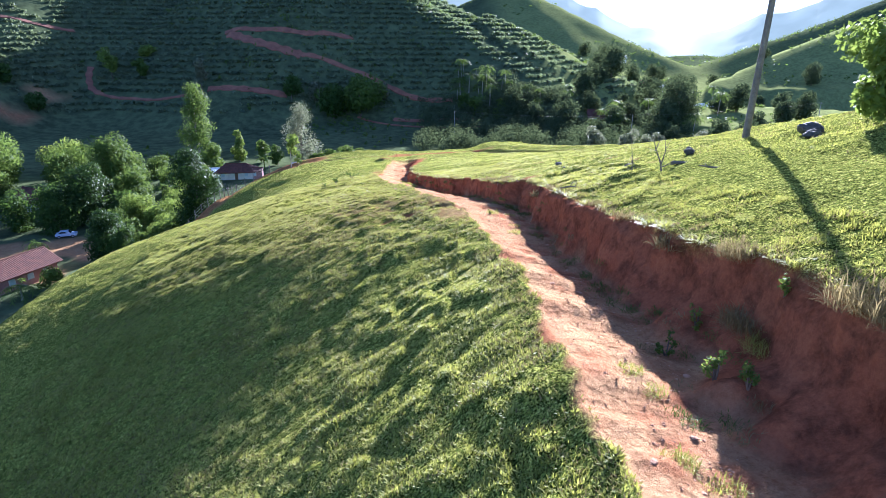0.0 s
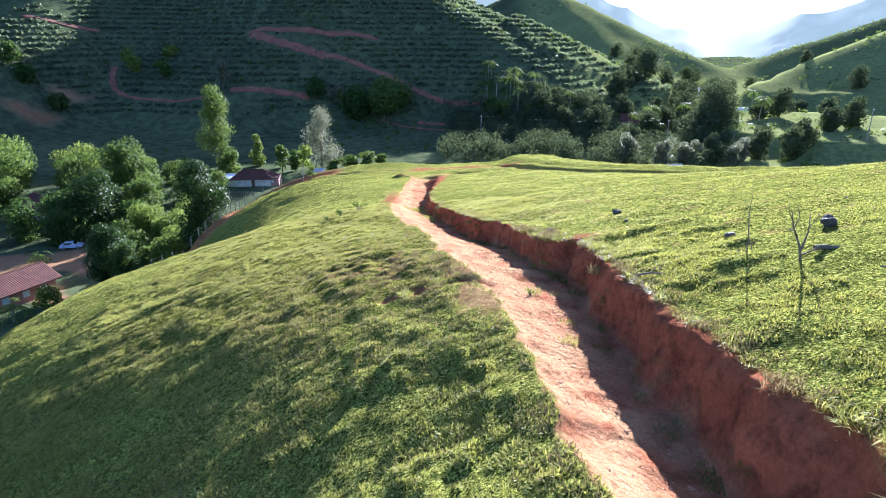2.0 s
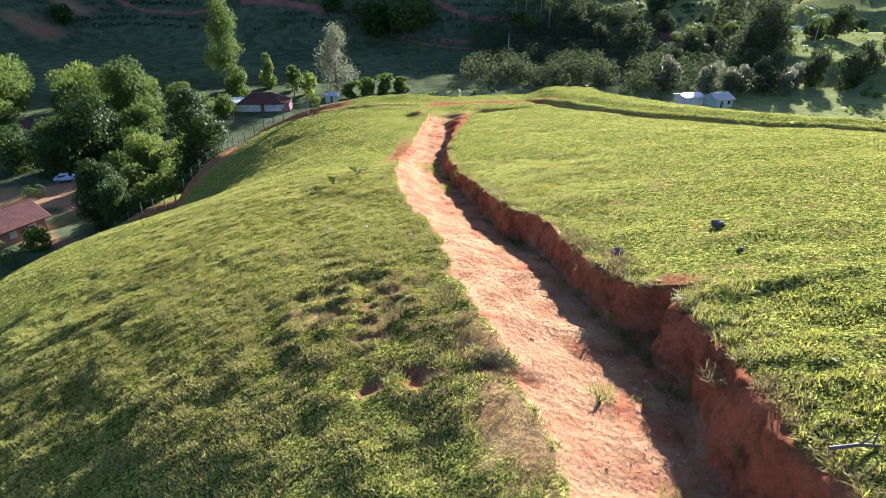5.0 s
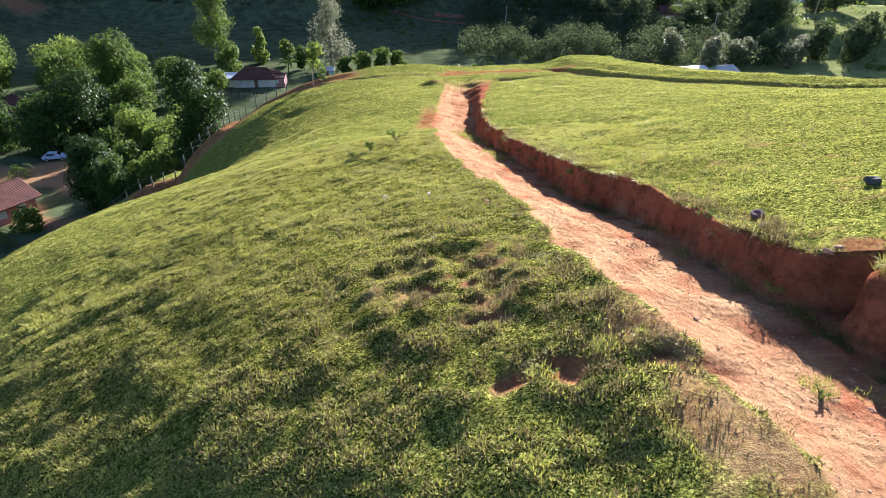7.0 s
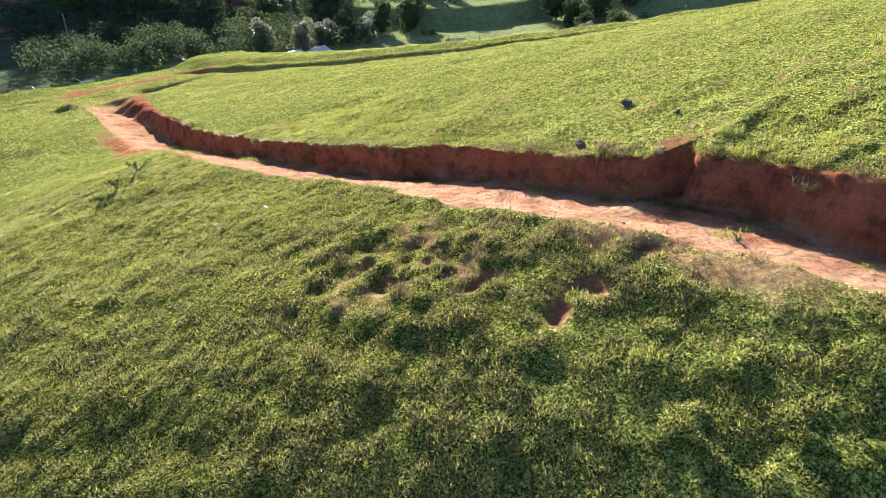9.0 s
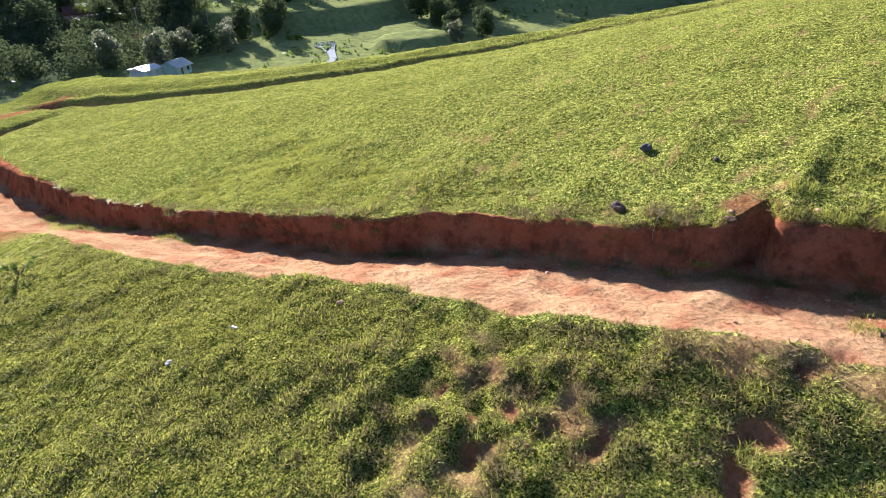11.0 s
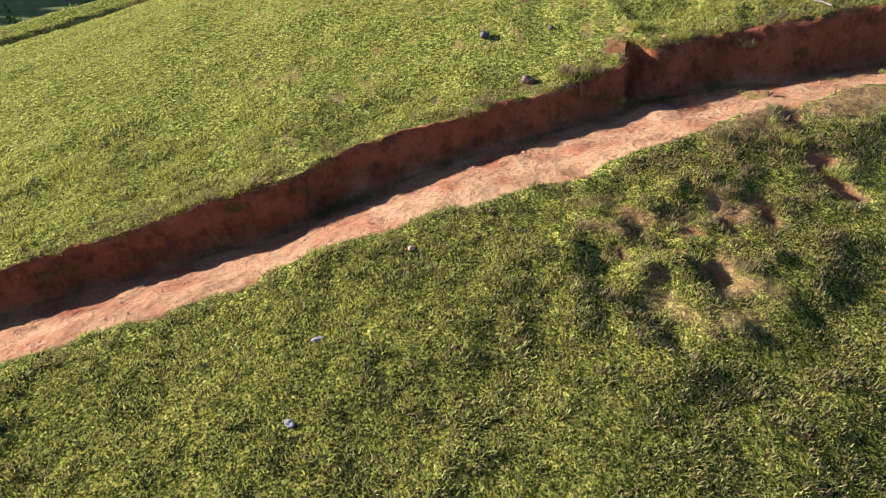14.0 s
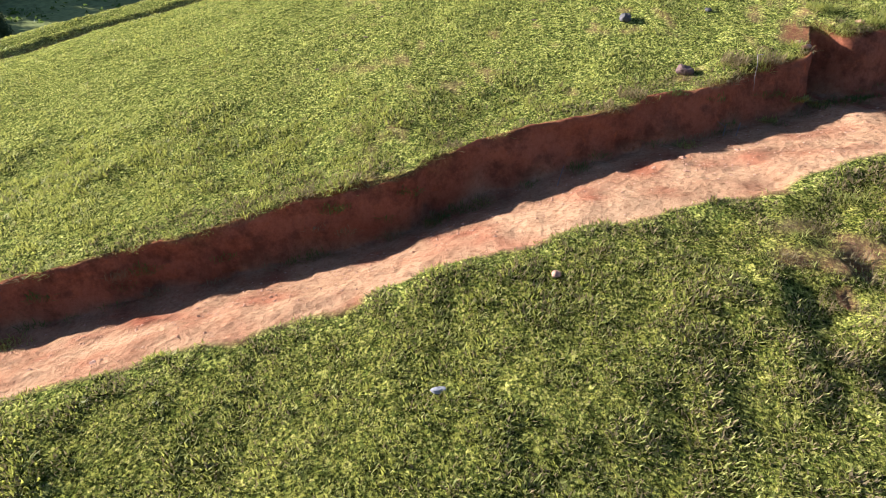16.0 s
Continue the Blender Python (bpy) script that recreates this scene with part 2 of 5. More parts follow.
def far_height(x, y):
    z = FLOOR - 2.2 - 3.0 * step(60, 160, x) * step(260, 160, y) + 1.3 * fbm(x / 70, y / 70, 2, 5) * step(60, 200, np.hypot(x, y))
    z = z + 0.035 * np.clip(y - 260, 0, 420)
    for hx, hy, rx, ry, turn, h, rnd, *east in HILLS:
        c, s = math.cos(radians(turn)), math.sin(radians(turn))
        dx, dy = x - hx, y - hy
        u, v = (dx * c + dy * s) / rx, (-dx * s + dy * c) / ry
        if east:
            h = h * (1 - 0.22 * step(0, 0.35, u))
            u = np.where(u > 0, u * rx / east[0], u)
        ang = np.arctan2(v, u)
        r = np.sqrt(u * u + v * v + rnd * rnd) - rnd
        r = r * (1 + 0.10 * np.sin(ang * 5 + hx) + 0.06 * np.sin(ang * 9 + hy))
        up = h * np.maximum(0, 1 - r)
        z = np.logaddexp(z / 3, (FLOOR - 7 + up) / 3) * 3
    for px, py, rx, ry, h in TERRACES:
        e = np.sqrt(((x - px) / rx)**2 + ((y - py) / ry)**2) + 0.05 * fbm(x / 12, y / 12, 2, 19)
        z = z + h * step(1.0, 0.90, e)
    return z + 1.6 * fbm(x / 45, y / 45, 3, 9) * step(-19, -8, z)


ROADS = [  # 1 red or 0 pale, half width, bends: trodden yards
    (0.7, 3.0, [(-160, 220), (-154, 222), (-150, 226)]),
    (0.4, 2.6, [(-156, 238), (-148, 244)]),
    (0.25, 5.0, [(-80, 88), (-63, 96), (-55, 92)]),
    (0.4, 3.0, [(-60, 84), (-50, 80), (-44, 74)]),
    (0.1, 3.5, [(66, 216), (72, 222), (84, 228)]),
    (0.0, 5.0, [(108, 372), (122, 378)]),
]
TRACKS = [  # half width and bends of the red roads cut into the coffee hill
    (1.5, [(-94, 280.5), (-88, 281.8), (-80, 281.2), (-62, 282.6), (-50.2, 286.9), (-39.9, 289)]),
    (2.6, [(-92, 279.5), (-86, 276.5), (-78, 274), (-68, 272.4), (-60, 272)]),
    (1.4, [(-60, 272), (-53.2, 272.9), (-33.8, 270.1), (-21.7, 264), (-9.8, 258.4), (4, 254.9)]),
    (1.7, [(-148, 269), (-146, 262.5), (-142, 256), (-137, 253)]),
    (0.8, [(-137, 253), (-130, 250.5), (-122, 248.8), (-112, 246.6), (-100, 246)]),
    (0.9, [(-181, 266), (-171.7, 274.6), (-162, 286.5)]),
    (1.6, [(-92, 247.6), (-82, 248.6), (-72, 249.4), (-62, 250.8)]),
    (1.5, [(-19.7, 247.7), (-9.8, 245.2), (2, 243.7), (12, 242.2)]),
    (0.7, [(-34, 248.7), (-22.8, 243.6), (-9.8, 238.9), (3.9, 236.3), (15.9, 235.2)]),
]


HOLES = [(-3.24, 30.87, 0.32), (-2.81, 30.05, 0.28), (-2.99, 29.3, 0.34), (-1.95, 27.4, 0.48), (-0.05, 27.1, 0.30), (-3.1, 32.0, 0.2), (-4.45, 32.05, 0.22), (-4.3, 30.9, 0.26), (-3.65, 32.5, 0.16), (-2.5, 27.2, 0.32), (0.5, 26.75, 0.3), (-3.87, 31.4, 0.24)]     # turf torn open by hooves


def polyline(x, y, pts):
    """Distance from places of the plan to a bent line."""
    d = np.full(np.shape(x), 1e9)
    for (ax, ay), (bx, by) in zip(pts[:-1], pts[1:]):
        t = np.clip(((x - ax) * (bx - ax) + (y - ay) * (by - ay)) / ((bx - ax)**2 + (by - ay)**2), 0, 1)
        d = np.minimum(d, np.hypot(x - ax - t * (bx - ax), y - ay - t * (by - ay)))
    return d


def thin_turf(x, y):
    """The grazed shoulder beside the track, where the turf is thin and half dry."""
    return step(24, 30, y) * step(54, 44, y) * step(0.2, -0.8, x - track_left(y)) * step(-22, -12, x)


def grass_lip(y):
    """Where the pasture ends at the track: scalloped by hooves."""
    return track_left(y) + (0.07 * fbm(y / 1.3, y * 0 + 2, 2, 31) + 0.06 * fbm(y / 0.45, y * 0 + 4, 2, 35)) * step(95, 80, y)


def bank_lip(y):
    """The upper edge of the bank, with the gully's mouth and the broken-off block."""
    return bank_top(y) + 0.10 * fbm(y / 1.7, y * 0 + 5, 2, 41) + 0.03 * vnoise(y / 0.7, y * 0 + 6, 45) + 1.0 * np.exp(-((y - 29.45) / 0.34)**2) + 0.42 * step(38.66, 38.48, y) * step(34.2, 37.6, y)


def ground_parts(x, y, valley=True):
    """Height, soil (0 turf, 1 bare earth) and bank (raw red cut) at places of the plan."""
    x, y = np.asarray(x, float), np.asarray(y, float)
    xl, xt = grass_lip(y), bank_lip(y)
    run = bank_run(y) * (1 + 0.25 * fbm(y / 1.1, y * 0 + 9, 2, 51))
    xf = xt - run
    cut = step(82, 72, y)
    lh = left_height(np.minimum(x, xl), y)
    s = np.clip((x - xl) / np.maximum(xf - xl, 0.3), 0, 1)
    edge = lh - cut * (0.10 * step(0, 0.10, s) + (0.36 + 0.34 * step(33, 39, y) * step(60, 50, y)) * step(0.05, 0.95, s))
    beyond = lh + (left_height(x, y) - lh) * (1 - cut)
    low = np.where(x > xl, edge * cut + beyond * (1 - cut), lh)
    low = low + (0.03 * fbm(x * 2.2, y * 1.4, 3, 3) + 0.03 * fbm(x * 3.4, y * 2.6, 2, 33) * step(0.35, 0.8, s) + 0.035 * fbm(x * 4.2, y * 3.1, 2, 37)) * step(0.05, 0.2, s) * cut - 0.05 * np.exp(-((s - 0.42) / 0.13)**2) * cut
    f = np.clip((x - xf) / run, 0, 1)
    face = 0.90 * step(0.05, 0.75, f) + 0.10 * f
    worn = step(17.0, 13.0, y)                         # near the start the bank has slumped: a low apron under a steep scarp
    face = face * (1 - worn) + worn * (0.34 * step(0.0, 0.8, f) + 0.66 * step(0.70, 0.98, f))
    high = meadow_height(np.maximum(x, xt), y)
    rough = (0.12 * fbm(x * 1.1 + 3, y * 1.6, 3, 61) + 0.09 * fbm(y * 2.3, x * 0.4, 2, 63)) * np.sin(np.pi * f)
    z = low + (high - low) * face + rough * cut
    near = np.exp(-((np.hypot(x, (y - 45) * 0.7)) / 60)**4)
    shady = step(2.5, 6.5, xl - x) * step(29, 22, y)     # the smooth steep flank that the low sun only grazes
    z = z + near * ((0.10 - 0.06 * shady) * fbm(x / 3.0, y / 3.0, 2, 71) + (0.05 - 0.025 * shady) * fbm(x / 0.9, y / 0.9, 2, 81)) * (1 - s * (f < 1))
    flank = step(0.2, 1.0, xl - x) * step(7.5, 3.0, xl - x) * step(29, 22, y)     # cattle-trodden lumps beside the track
    z = z + flank * (0.20 * np.maximum(0, fbm(x / 0.55 + 7, y / 0.75, 2, 85) - 0.15) + 0.10 * np.maximum(0, fbm(x / 1.6, y / 1.8, 2, 87)))
    hump = np.exp(-(((x + 3.6) / 2.6)**2 + ((y - 31.3) / 2.6)**2))
    z = z + hump * 0.20 * fbm(x / 0.7, y / 0.7, 2, 91)
    torn, tug = 0.0, 0.22 * fbm(x / 0.5, y / 0.5, 2, 94)
    for px, py, r in HOLES:
        torn = torn + np.exp(-(((x - px + tug) / (1.5 * r))**2 + ((y - py - 0.7 * tug) / (0.8 * r))**2)) * (1 + 0.6 * fbm(x / 0.3, y / 0.3, 2, 93))
    z = z - 0.15 * np.clip(torn, 0, 1.2) + 0.10 * np.exp(-(((x + 3.4) / 1.8)**2 + ((y - 30.6) / 2.0)**2))
    rugged = step(33, 29, y) * step(17, 21, y) * step(0.0, 0.5, x - xt) * step(12, 8, x)     # tussocky turf on the far side of the gully
    z = z + rugged * 0.13 * np.maximum(0, fbm(x / 1.1, y / 0.55, 2, 113))
    over = x - ditch_x(y)
    ditch = np.exp(-((over + 0.2) / 0.55)**2) * step(34, 42, y) * step(89, 84, y)
    z = z - 0.6 * ditch + 0.3 * np.exp(-((over - 1.0) / 0.6)**2) * step(34, 42, y) * step(89, 84, y)
    to_cut = polyline(x, y, CUT)
    z = z - 0.3 * np.exp(-(to_cut / 1.0)**2) + 0.95 * np.exp(-(polyline(x, y, SPOIL) / 1.2)**2) * step(91, 84, y)
    pit = np.exp(-(((x - 1.0) / 2.6)**2 + ((y - 79.8) / 1.0)**2)) + 0.7 * np.exp(-(((x + 1.2) / 0.7)**2 + ((y - 78.9) / 1.2)**2))
    mound = np.exp(-(((x + 7.4) / 1.1)**2 + ((y - 76.6) / 0.8)**2))
    side_ditch = np.exp(-(polyline(x, y, [(-21, 85.2), (-14, 84.2), (-9, 84.0)]) / 0.5)**2)
    z = z - 0.85 * pit + 0.55 * mound - 0.35 * side_ditch
    hill = z
    far = far_height(x, y) if valley else np.full(np.shape(z), -99.0)
    z = np.maximum(hill, far) + 0.0
    on = hill >= far
    wob = 0.16 * fbm(x * 1.5, y * 1.5, 3, 11)
    soil = step(-0.05, 0.10, x - xl + wob) * step(0.12, -0.12, x - xt + 0.3 * wob) * cut
    crumb = 0.34 * step(0.35, 0.75, s + 0.8 * wob) * (0.6 + 0.5 * fbm(x * 2.5, y * 2.5, 2, 43))
    bank = crumb * (s > 0) * (f <= 0) + step(-0.15, 0.35, f + wob) * step(0.30, 0.15, x - xt) * cut
    crest = step(1.9, 0.9, polyline(x, y, [(-6.5, 85.6), (-1, 85.9), (5, 85.2)]) + 0.7 * fbm(x / 1.8, y / 0.9, 2, 23))
    scarp = np.maximum(np.maximum(step(0.25, 0.5, pit), step(0.45, 0.7, mound)), crest)
    soil = np.maximum(soil, scarp * (0.75 + 0.25 * fbm(x * 1.3, y * 1.3, 2, 7)))
    lip = step(0.9, 0.2, np.abs(x - xl + 0.35) + 0.35 * fbm(x / 0.8, y / 0.8, 2, 29)) * step(50, 54, y) * step(66, 60, y)
    soil, bank = np.maximum(soil, 0.8 * lip), np.maximum(bank, lip)
    red = 0.8 * step(2.9, 1.6, np.minimum(to_cut, 0.7 + polyline(x, y, SPOIL)) + 1.0 * fbm(y / 1.5, x / 1.5, 3, 13))
    soil = np.maximum(soil, red)
    soil = np.maximum(soil, np.maximum(ditch, side_ditch) * 0.75)
    soil = np.maximum(soil, 0.8 * step(0.5, 0.9, hump * (0.75 + 0.6 * fbm(x / 0.7, y / 0.7, 2, 95))))
    soil, bank = np.maximum(soil, 0.9 * step(0.35, 0.75, torn)), np.maximum(bank, 0.85 * step(0.35, 0.75, torn))
    mouth = step(0.85, 0.3, np.hypot((x - 4.5) / 1.2, y - 29.3) + 0.6 * fbm(x / 0.6, y / 0.6, 2, 97))
    soil, bank = np.maximum(soil, 0.8 * mouth), np.maximum(bank, 0.9 * mouth)
    scuff = 0.4 * step(0.7, 0.9, fbm(x / 0.55, y / 0.4, 2, 107)) * step(22, 26, y) * step(44, 38, y) * (x > xt)     # turf torn by hooves
    soil, bank = np.maximum(soil, scuff), np.maximum(bank, scuff)
    verge = 0.7 * step(1.25, 0.35, xl - x + 0.75 * fbm(x / 0.5, y / 0.6, 2, 109)) * step(22.5, 24.5, y) * step(30, 28, y) * (x < xl)     # trampled verge
    soil = np.maximum(soil, verge)
    soil, bank = soil * on, bank * on
    for kind, width, pts in ROADS if valley else ():
        d = polyline(x, y, pts)
        k = step(width, width * 0.55, d + 0.5 * width * fbm(x / 6, y / 6, 2, 3)) * (1 - on)
        soil, bank = np.maximum(soil, k * 0.8), np.maximum(bank, k * kind)
    return z, soil, np.maximum(bank, np.maximum(red, scarp) * on), on * 1.0


def ground(x, y):
    return ground_parts(x, y)[0]


def lines(start, fine, finish, growth, top):
    out, d = [start], fine
    while out[-1] < finish:
        out.append(out[-1] + d)
        d = min(d * growth, top)
    return np.array(out)


ys = np.concatenate([-lines(-4, 0.8, 400, 1.25, 40)[::-1], np.arange(4.0, 22, 0.2), np.arange(22, 46, 0.16), np.arange(46, 58, 0.22), np.arange(58, 100, 0.5), lines(100.5, 0.8, 2400, 1.032, 45)])
dl = np.concatenate([[0], np.cumsum(np.concatenate([np.full(24, 0.10), np.full(36, 0.15), np.full(56, 0.30), np.full(30, 0.5)]))])
dl = np.concatenate([dl, lines(dl[-1] + 0.7, 0.8, 2200, 1.032, 40)])
dr = np.concatenate([[0], np.cumsum(np.concatenate([np.full(14, 0.08), np.full(60, 0.30), np.full(30, 0.5)]))])
dr = np.concatenate([dr, lines(dr[-1] + 0.7, 0.8, 2200, 1.032, 40)])
V, W = np.linspace(0, 1, 26), np.linspace(0, 1, 16)
Y = ys[:, None]
XL = grass_lip(Y)
XT = bank_lip(Y)
XF = XT - bank_run(Y) * (1 + 0.25 * fbm(Y / 1.1, Y * 0 + 9, 2, 51))
GX = np.concatenate([XL - dl[:0:-1][None], XL + (XF - XL) * V[None, :-1], XF + (XT - XF) * W[None, :-1], XT + dr[None]], 1)
GY = np.broadcast_to(Y, GX.shape)
GZ, GS, GB, GO = ground_parts(GX, GY)
# ragged, undercut face of the bank
fx = (0.10 * fbm(GY * 1.9, GZ * 1.6, 2, 21) + 0.07 * fbm(GY * 3.1, GZ * 1.1, 2, 27) - 0.07 * np.maximum(0, fbm(GY * 0.9, GZ * 3.2, 2, 24))) * GB * step(4, 6, GX + 8) * step(0.12, 0.0, GX - XT)
n, m = GX.shape
idx = np.arange(n * m).reshape(n, m)
quads = np.stack([idx[:-1, :-1], idx[:-1, 1:], idx[1:, 1:], idx[1:, :-1]], -1).reshape(-1, 4)
me = mesh_of("ground", np.stack([GX + fx, GY, GZ], -1).reshape(-1, 3), quads, True)
attribute(me, "soil", GS)
attribute(me, "bank", GB)
attribute(me, "near", GO)
attribute(me, "thin", thin_turf(GX, GY))
attribute(me, "field", step(30, 60, GX) * step(105, 150, GY) * step(420, 300, np.abs(GX - 60) + 0.4 * GY))

mat, nt, bsdf, link = material("land")
soil, bank, near = attr(nt, "soil"), attr(nt, "bank"), attr(nt, "near")
n_mid, n_fine, n_grit = tex(nt, 0.9, 5), tex(nt, 11, 6, 0.75), tex(nt, 45, 3)


def cells(scale, stops, warp=0.35):
    c, v = nt.nodes.new("ShaderNodeTexCoord"), nt.nodes.new("ShaderNodeTexVoronoi")
    nz = nt.nodes.new("ShaderNodeTexNoise")
    nz.inputs["Scale"].default_value = scale * 0.8
    mx = nt.nodes.new("ShaderNodeMix")
    mx.data_type, mx.blend_type = "RGBA", "LINEAR_LIGHT"
    mx.inputs["Factor"].default_value = warp / scale
    link(c.outputs["Object"], mx.inputs["A"])
    link(nz.outputs["Color"], mx.inputs["B"])
    link(c.outputs["Object"], nz.inputs["Vector"])
    v.inputs["Scale"].default_value = scale
    link(mx.outputs["Result"], v.inputs["Vector"])
    sp = nt.nodes.new("ShaderNodeSeparateColor")
    link(v.outputs["Color"], sp.inputs[0])
    return ramp(nt, sp.outputs[0], *stops), v.outputs["Distance"]


# turf cells: shade between leaves and lit tips are put into the colour
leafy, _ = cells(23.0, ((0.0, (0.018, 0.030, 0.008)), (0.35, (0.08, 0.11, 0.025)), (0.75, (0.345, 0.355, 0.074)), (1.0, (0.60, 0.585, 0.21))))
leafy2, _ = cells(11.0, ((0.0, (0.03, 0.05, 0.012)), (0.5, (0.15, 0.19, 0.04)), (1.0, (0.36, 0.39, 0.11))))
# fine dark speckle that paints the shade between blades
gap_shade = ramp(nt, tex(nt, 26.0, 4, 0.75), (0.41, (0.20, 0.20, 0.17)), (0.57, (1.55, 1.52, 1.26)))
turf = blend(nt, 0.2, blend(nt, 0.3, leafy, leafy2), ramp(nt, n_mid, (0.3, (0.10, 0.14, 0.03)), (0.7, (0.27, 0.30, 0.075))))
# pasture: some of the distant haze is mixed into these greyed greens
pasture = blend(nt, 0.5, ramp(nt, tex(nt, 0.035, 4), (0.35, (0.055, 0.072, 0.038)), (0.65, (0.12, 0.15, 0.070))), ramp(nt, tex(nt, 0.35, 5), (0.38, (0.045, 0.058, 0.030)), (0.62, (0.14, 0.17, 0.080))))
grazed = blend(nt, 0.5, ramp(nt, tex(nt, 0.05, 4), (0.35, (0.16, 0.19, 0.070)), (0.65, (0.27, 0.30, 0.105))), ramp(nt, tex(nt, 0.6, 5), (0.38, (0.12, 0.14, 0.055)), (0.62, (0.29, 0.32, 0.115))))
pasture = blend(nt, attr(nt, "field"), pasture, grazed)
# coarser patches that paint the short shadows of tufts
gap_shade = blend(nt, 1.0, gap_shade, ramp(nt, tex(nt, 6.0, 3, 0.65), (0.40, (0.62, 0.64, 0.60)), (0.56, (1.18, 1.17, 1.12))), "MULTIPLY")
thin = blend(nt, attr(nt, "thin"), (1.0, 1.0, 1.0), (0.80, 0.76, 0.70))
green = blend(nt, near, pasture, blend(nt, 1.0, blend(nt, 1.0, turf, gap_shade, "MULTIPLY"), thin, "MULTIPLY"))
track = blend(nt, 0.4, ramp(nt, n_mid, (0.3, (0.35, 0.200, 0.100)), (0.7, (0.54, 0.355, 0.190))), ramp(nt, n_fine, (0.3, (0.23, 0.112, 0.052)), (0.7, (0.58, 0.385, 0.205))))
raw = blend(nt, 0.4, ramp(nt, n_mid, (0.3, (0.24, 0.078, 0.038)), (0.7, (0.43, 0.165, 0.082))), ramp(nt, n_fine, (0.3, (0.15, 0.050, 0.026)), (0.7, (0.45, 0.18, 0.092))))
crumbs = ramp(nt, tex(nt, 9, 8, 0.8), (0.36, (0.50, 0.42, 0.36)), (0.47, (1, 1, 1)), (0.66, (1.15, 1.15, 1.15)))
_, prints = cells(4.2, ((0, (0, 0, 0)), (1, (1, 1, 1))), 0.6)
# hoof prints: the shade in each dent is painted as a darker spot
hoof_shade = ramp(nt, prints, (0.10, (0.80, 0.74, 0.70)), (0.26, (1, 1, 1)))
track = blend(nt, 1.0, blend(nt, 0.8, track, crumbs, "MULTIPLY"), hoof_shade, "MULTIPLY")
stains = ramp(nt, tex(nt, 1.7, 6, 0.7), (0.46, (1, 1, 1)), (0.62, (0.52, 0.54, 0.57)))
raw = blend(nt, 1.0, raw, stains, "MULTIPLY")
earth = blend(nt, bank, track, raw)
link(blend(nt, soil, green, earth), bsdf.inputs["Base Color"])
bsdf.inputs["Roughness"].default_value = 0.95
bsdf.inputs["Specular IOR Level"].default_value = 0.0
_, pocks = cells(5.5, ((0, (0, 0, 0)), (1, (1, 1, 1))))
bump(nt, bsdf, blend(nt, 0.4, blend(nt, 0.5, n_fine, n_grit), pocks), 1.0, 0.13)
link(near, bsdf.inputs["Normal"].links[0].from_node.inputs["Strength"])
me.materials.append(mat)
tagged(new("ground", me), "grassy hillside, red dirt track and green valley floor", "ground", kind="structure")
# ---------------------------------------------------------------- grass of the hill
def blades(x, y, length, width, lean, turn):
    """Short leaf blades, one triangle each, rooted on the ground."""
    n = len(x)
    z = ground_parts(x, y, False)[0] - 0.01
    c, s = np.cos(turn), np.sin(turn)
    out, up = length * np.sin(lean), length * np.cos(lean)
    base = np.stack([x, y, z], 1)
    side = np.stack([-s, c, np.zeros(n)], 1) * (width / 2)[:, None]
    return np.stack([base - side, base + side, base + np.stack([c * out, s * out, up], 1)], 1)


def turf_mask(x, y):
    """Where turf grows: 1 on the hill, none on bare earth."""
    z, soil, bank, on = ground_parts(x, y, False)
    return (1 - np.clip(soil * 1.15, 0, 1)) * (z > -12)


LINE = np.array([(1, 2), (0, 14), (-2, 20), (-7, 22), (-9, 30), (-8, 37), (-7, 44)], float)    # the lowest stretch of airspace over the hill


def reach(x, y):
    d = np.full(x.shape, 1e9)
    for a, b in zip(LINE[:-1], LINE[1:]):
        t = np.clip(((x - a[0]) * (b[0] - a[0]) + (y - a[1]) * (b[1] - a[1])) / ((b - a)**2).sum(), 0, 1)
        d = np.minimum(d, np.hypot(x - a[0] - t * (b[0] - a[0]), y - a[1] - t * (b[1] - a[1])))
    return np.hypot(d, 7.0)


def sow(count, x0, x1, y0, y1, size, near, far, coarser, dryness, seed):
    """Tufts of turf between two distances, thinning outwards."""
    rng = np.random.default_rng(seed)
    x, y = rng.uniform(x0, x1, count), rng.uniform(y0, y1, count)
    d = reach(x, y)
    keep = (rng.random(count) < np.minimum(1, (9.0 / d)**0.9)) & (d > near + rng.uniform(0, 3, count)) & (d < far + rng.uniform(0, 3, count))
    x, y, d = x[keep], y[keep], d[keep]
    patch = fbm(x / 1.1, y / 1.1, 3, 101)
    clump = fbm(x / 0.28, y / 0.28, 2, 103)
    ok = rng.random(len(x)) < turf_mask(x, y) * np.clip(0.75 + 0.3 * patch + 0.9 * clump, 0.12, 1)
    clump = clump[ok]
    x, y, d, patch = x[ok], y[ok], d[ok], patch[ok]
    k = 5
    n = len(x) * k
    grow = (np.maximum(d, 9) / 9)**coarser * np.clip(1 + 0.25 * patch + 0.45 * clump, 0.55, 1.6)
    rep = lambda a: np.repeat(a, k)
    turn = rng.uniform(0, 2 * np.pi, n)
    spread = rng.uniform(0, 0.08, n) * rep(grow)
    xx, yy = rep(x) + np.cos(turn) * spread, rep(y) + np.sin(turn) * spread
    ln = size * rep(grow) * rng.uniform(0.5, 1.3, n)
    v = blades(xx, yy, ln, ln * rng.uniform(0.26, 0.46, n), rng.uniform(0.4, 1.4, n), turn + rng.normal(0, 0.6, n))
    dry = rng.random(n) < rep(np.clip(dryness(x, y) + 0.12 * fbm(x / 2.5, y / 2.5, 2, 111), 0.02, 0.9))
    return v, dry


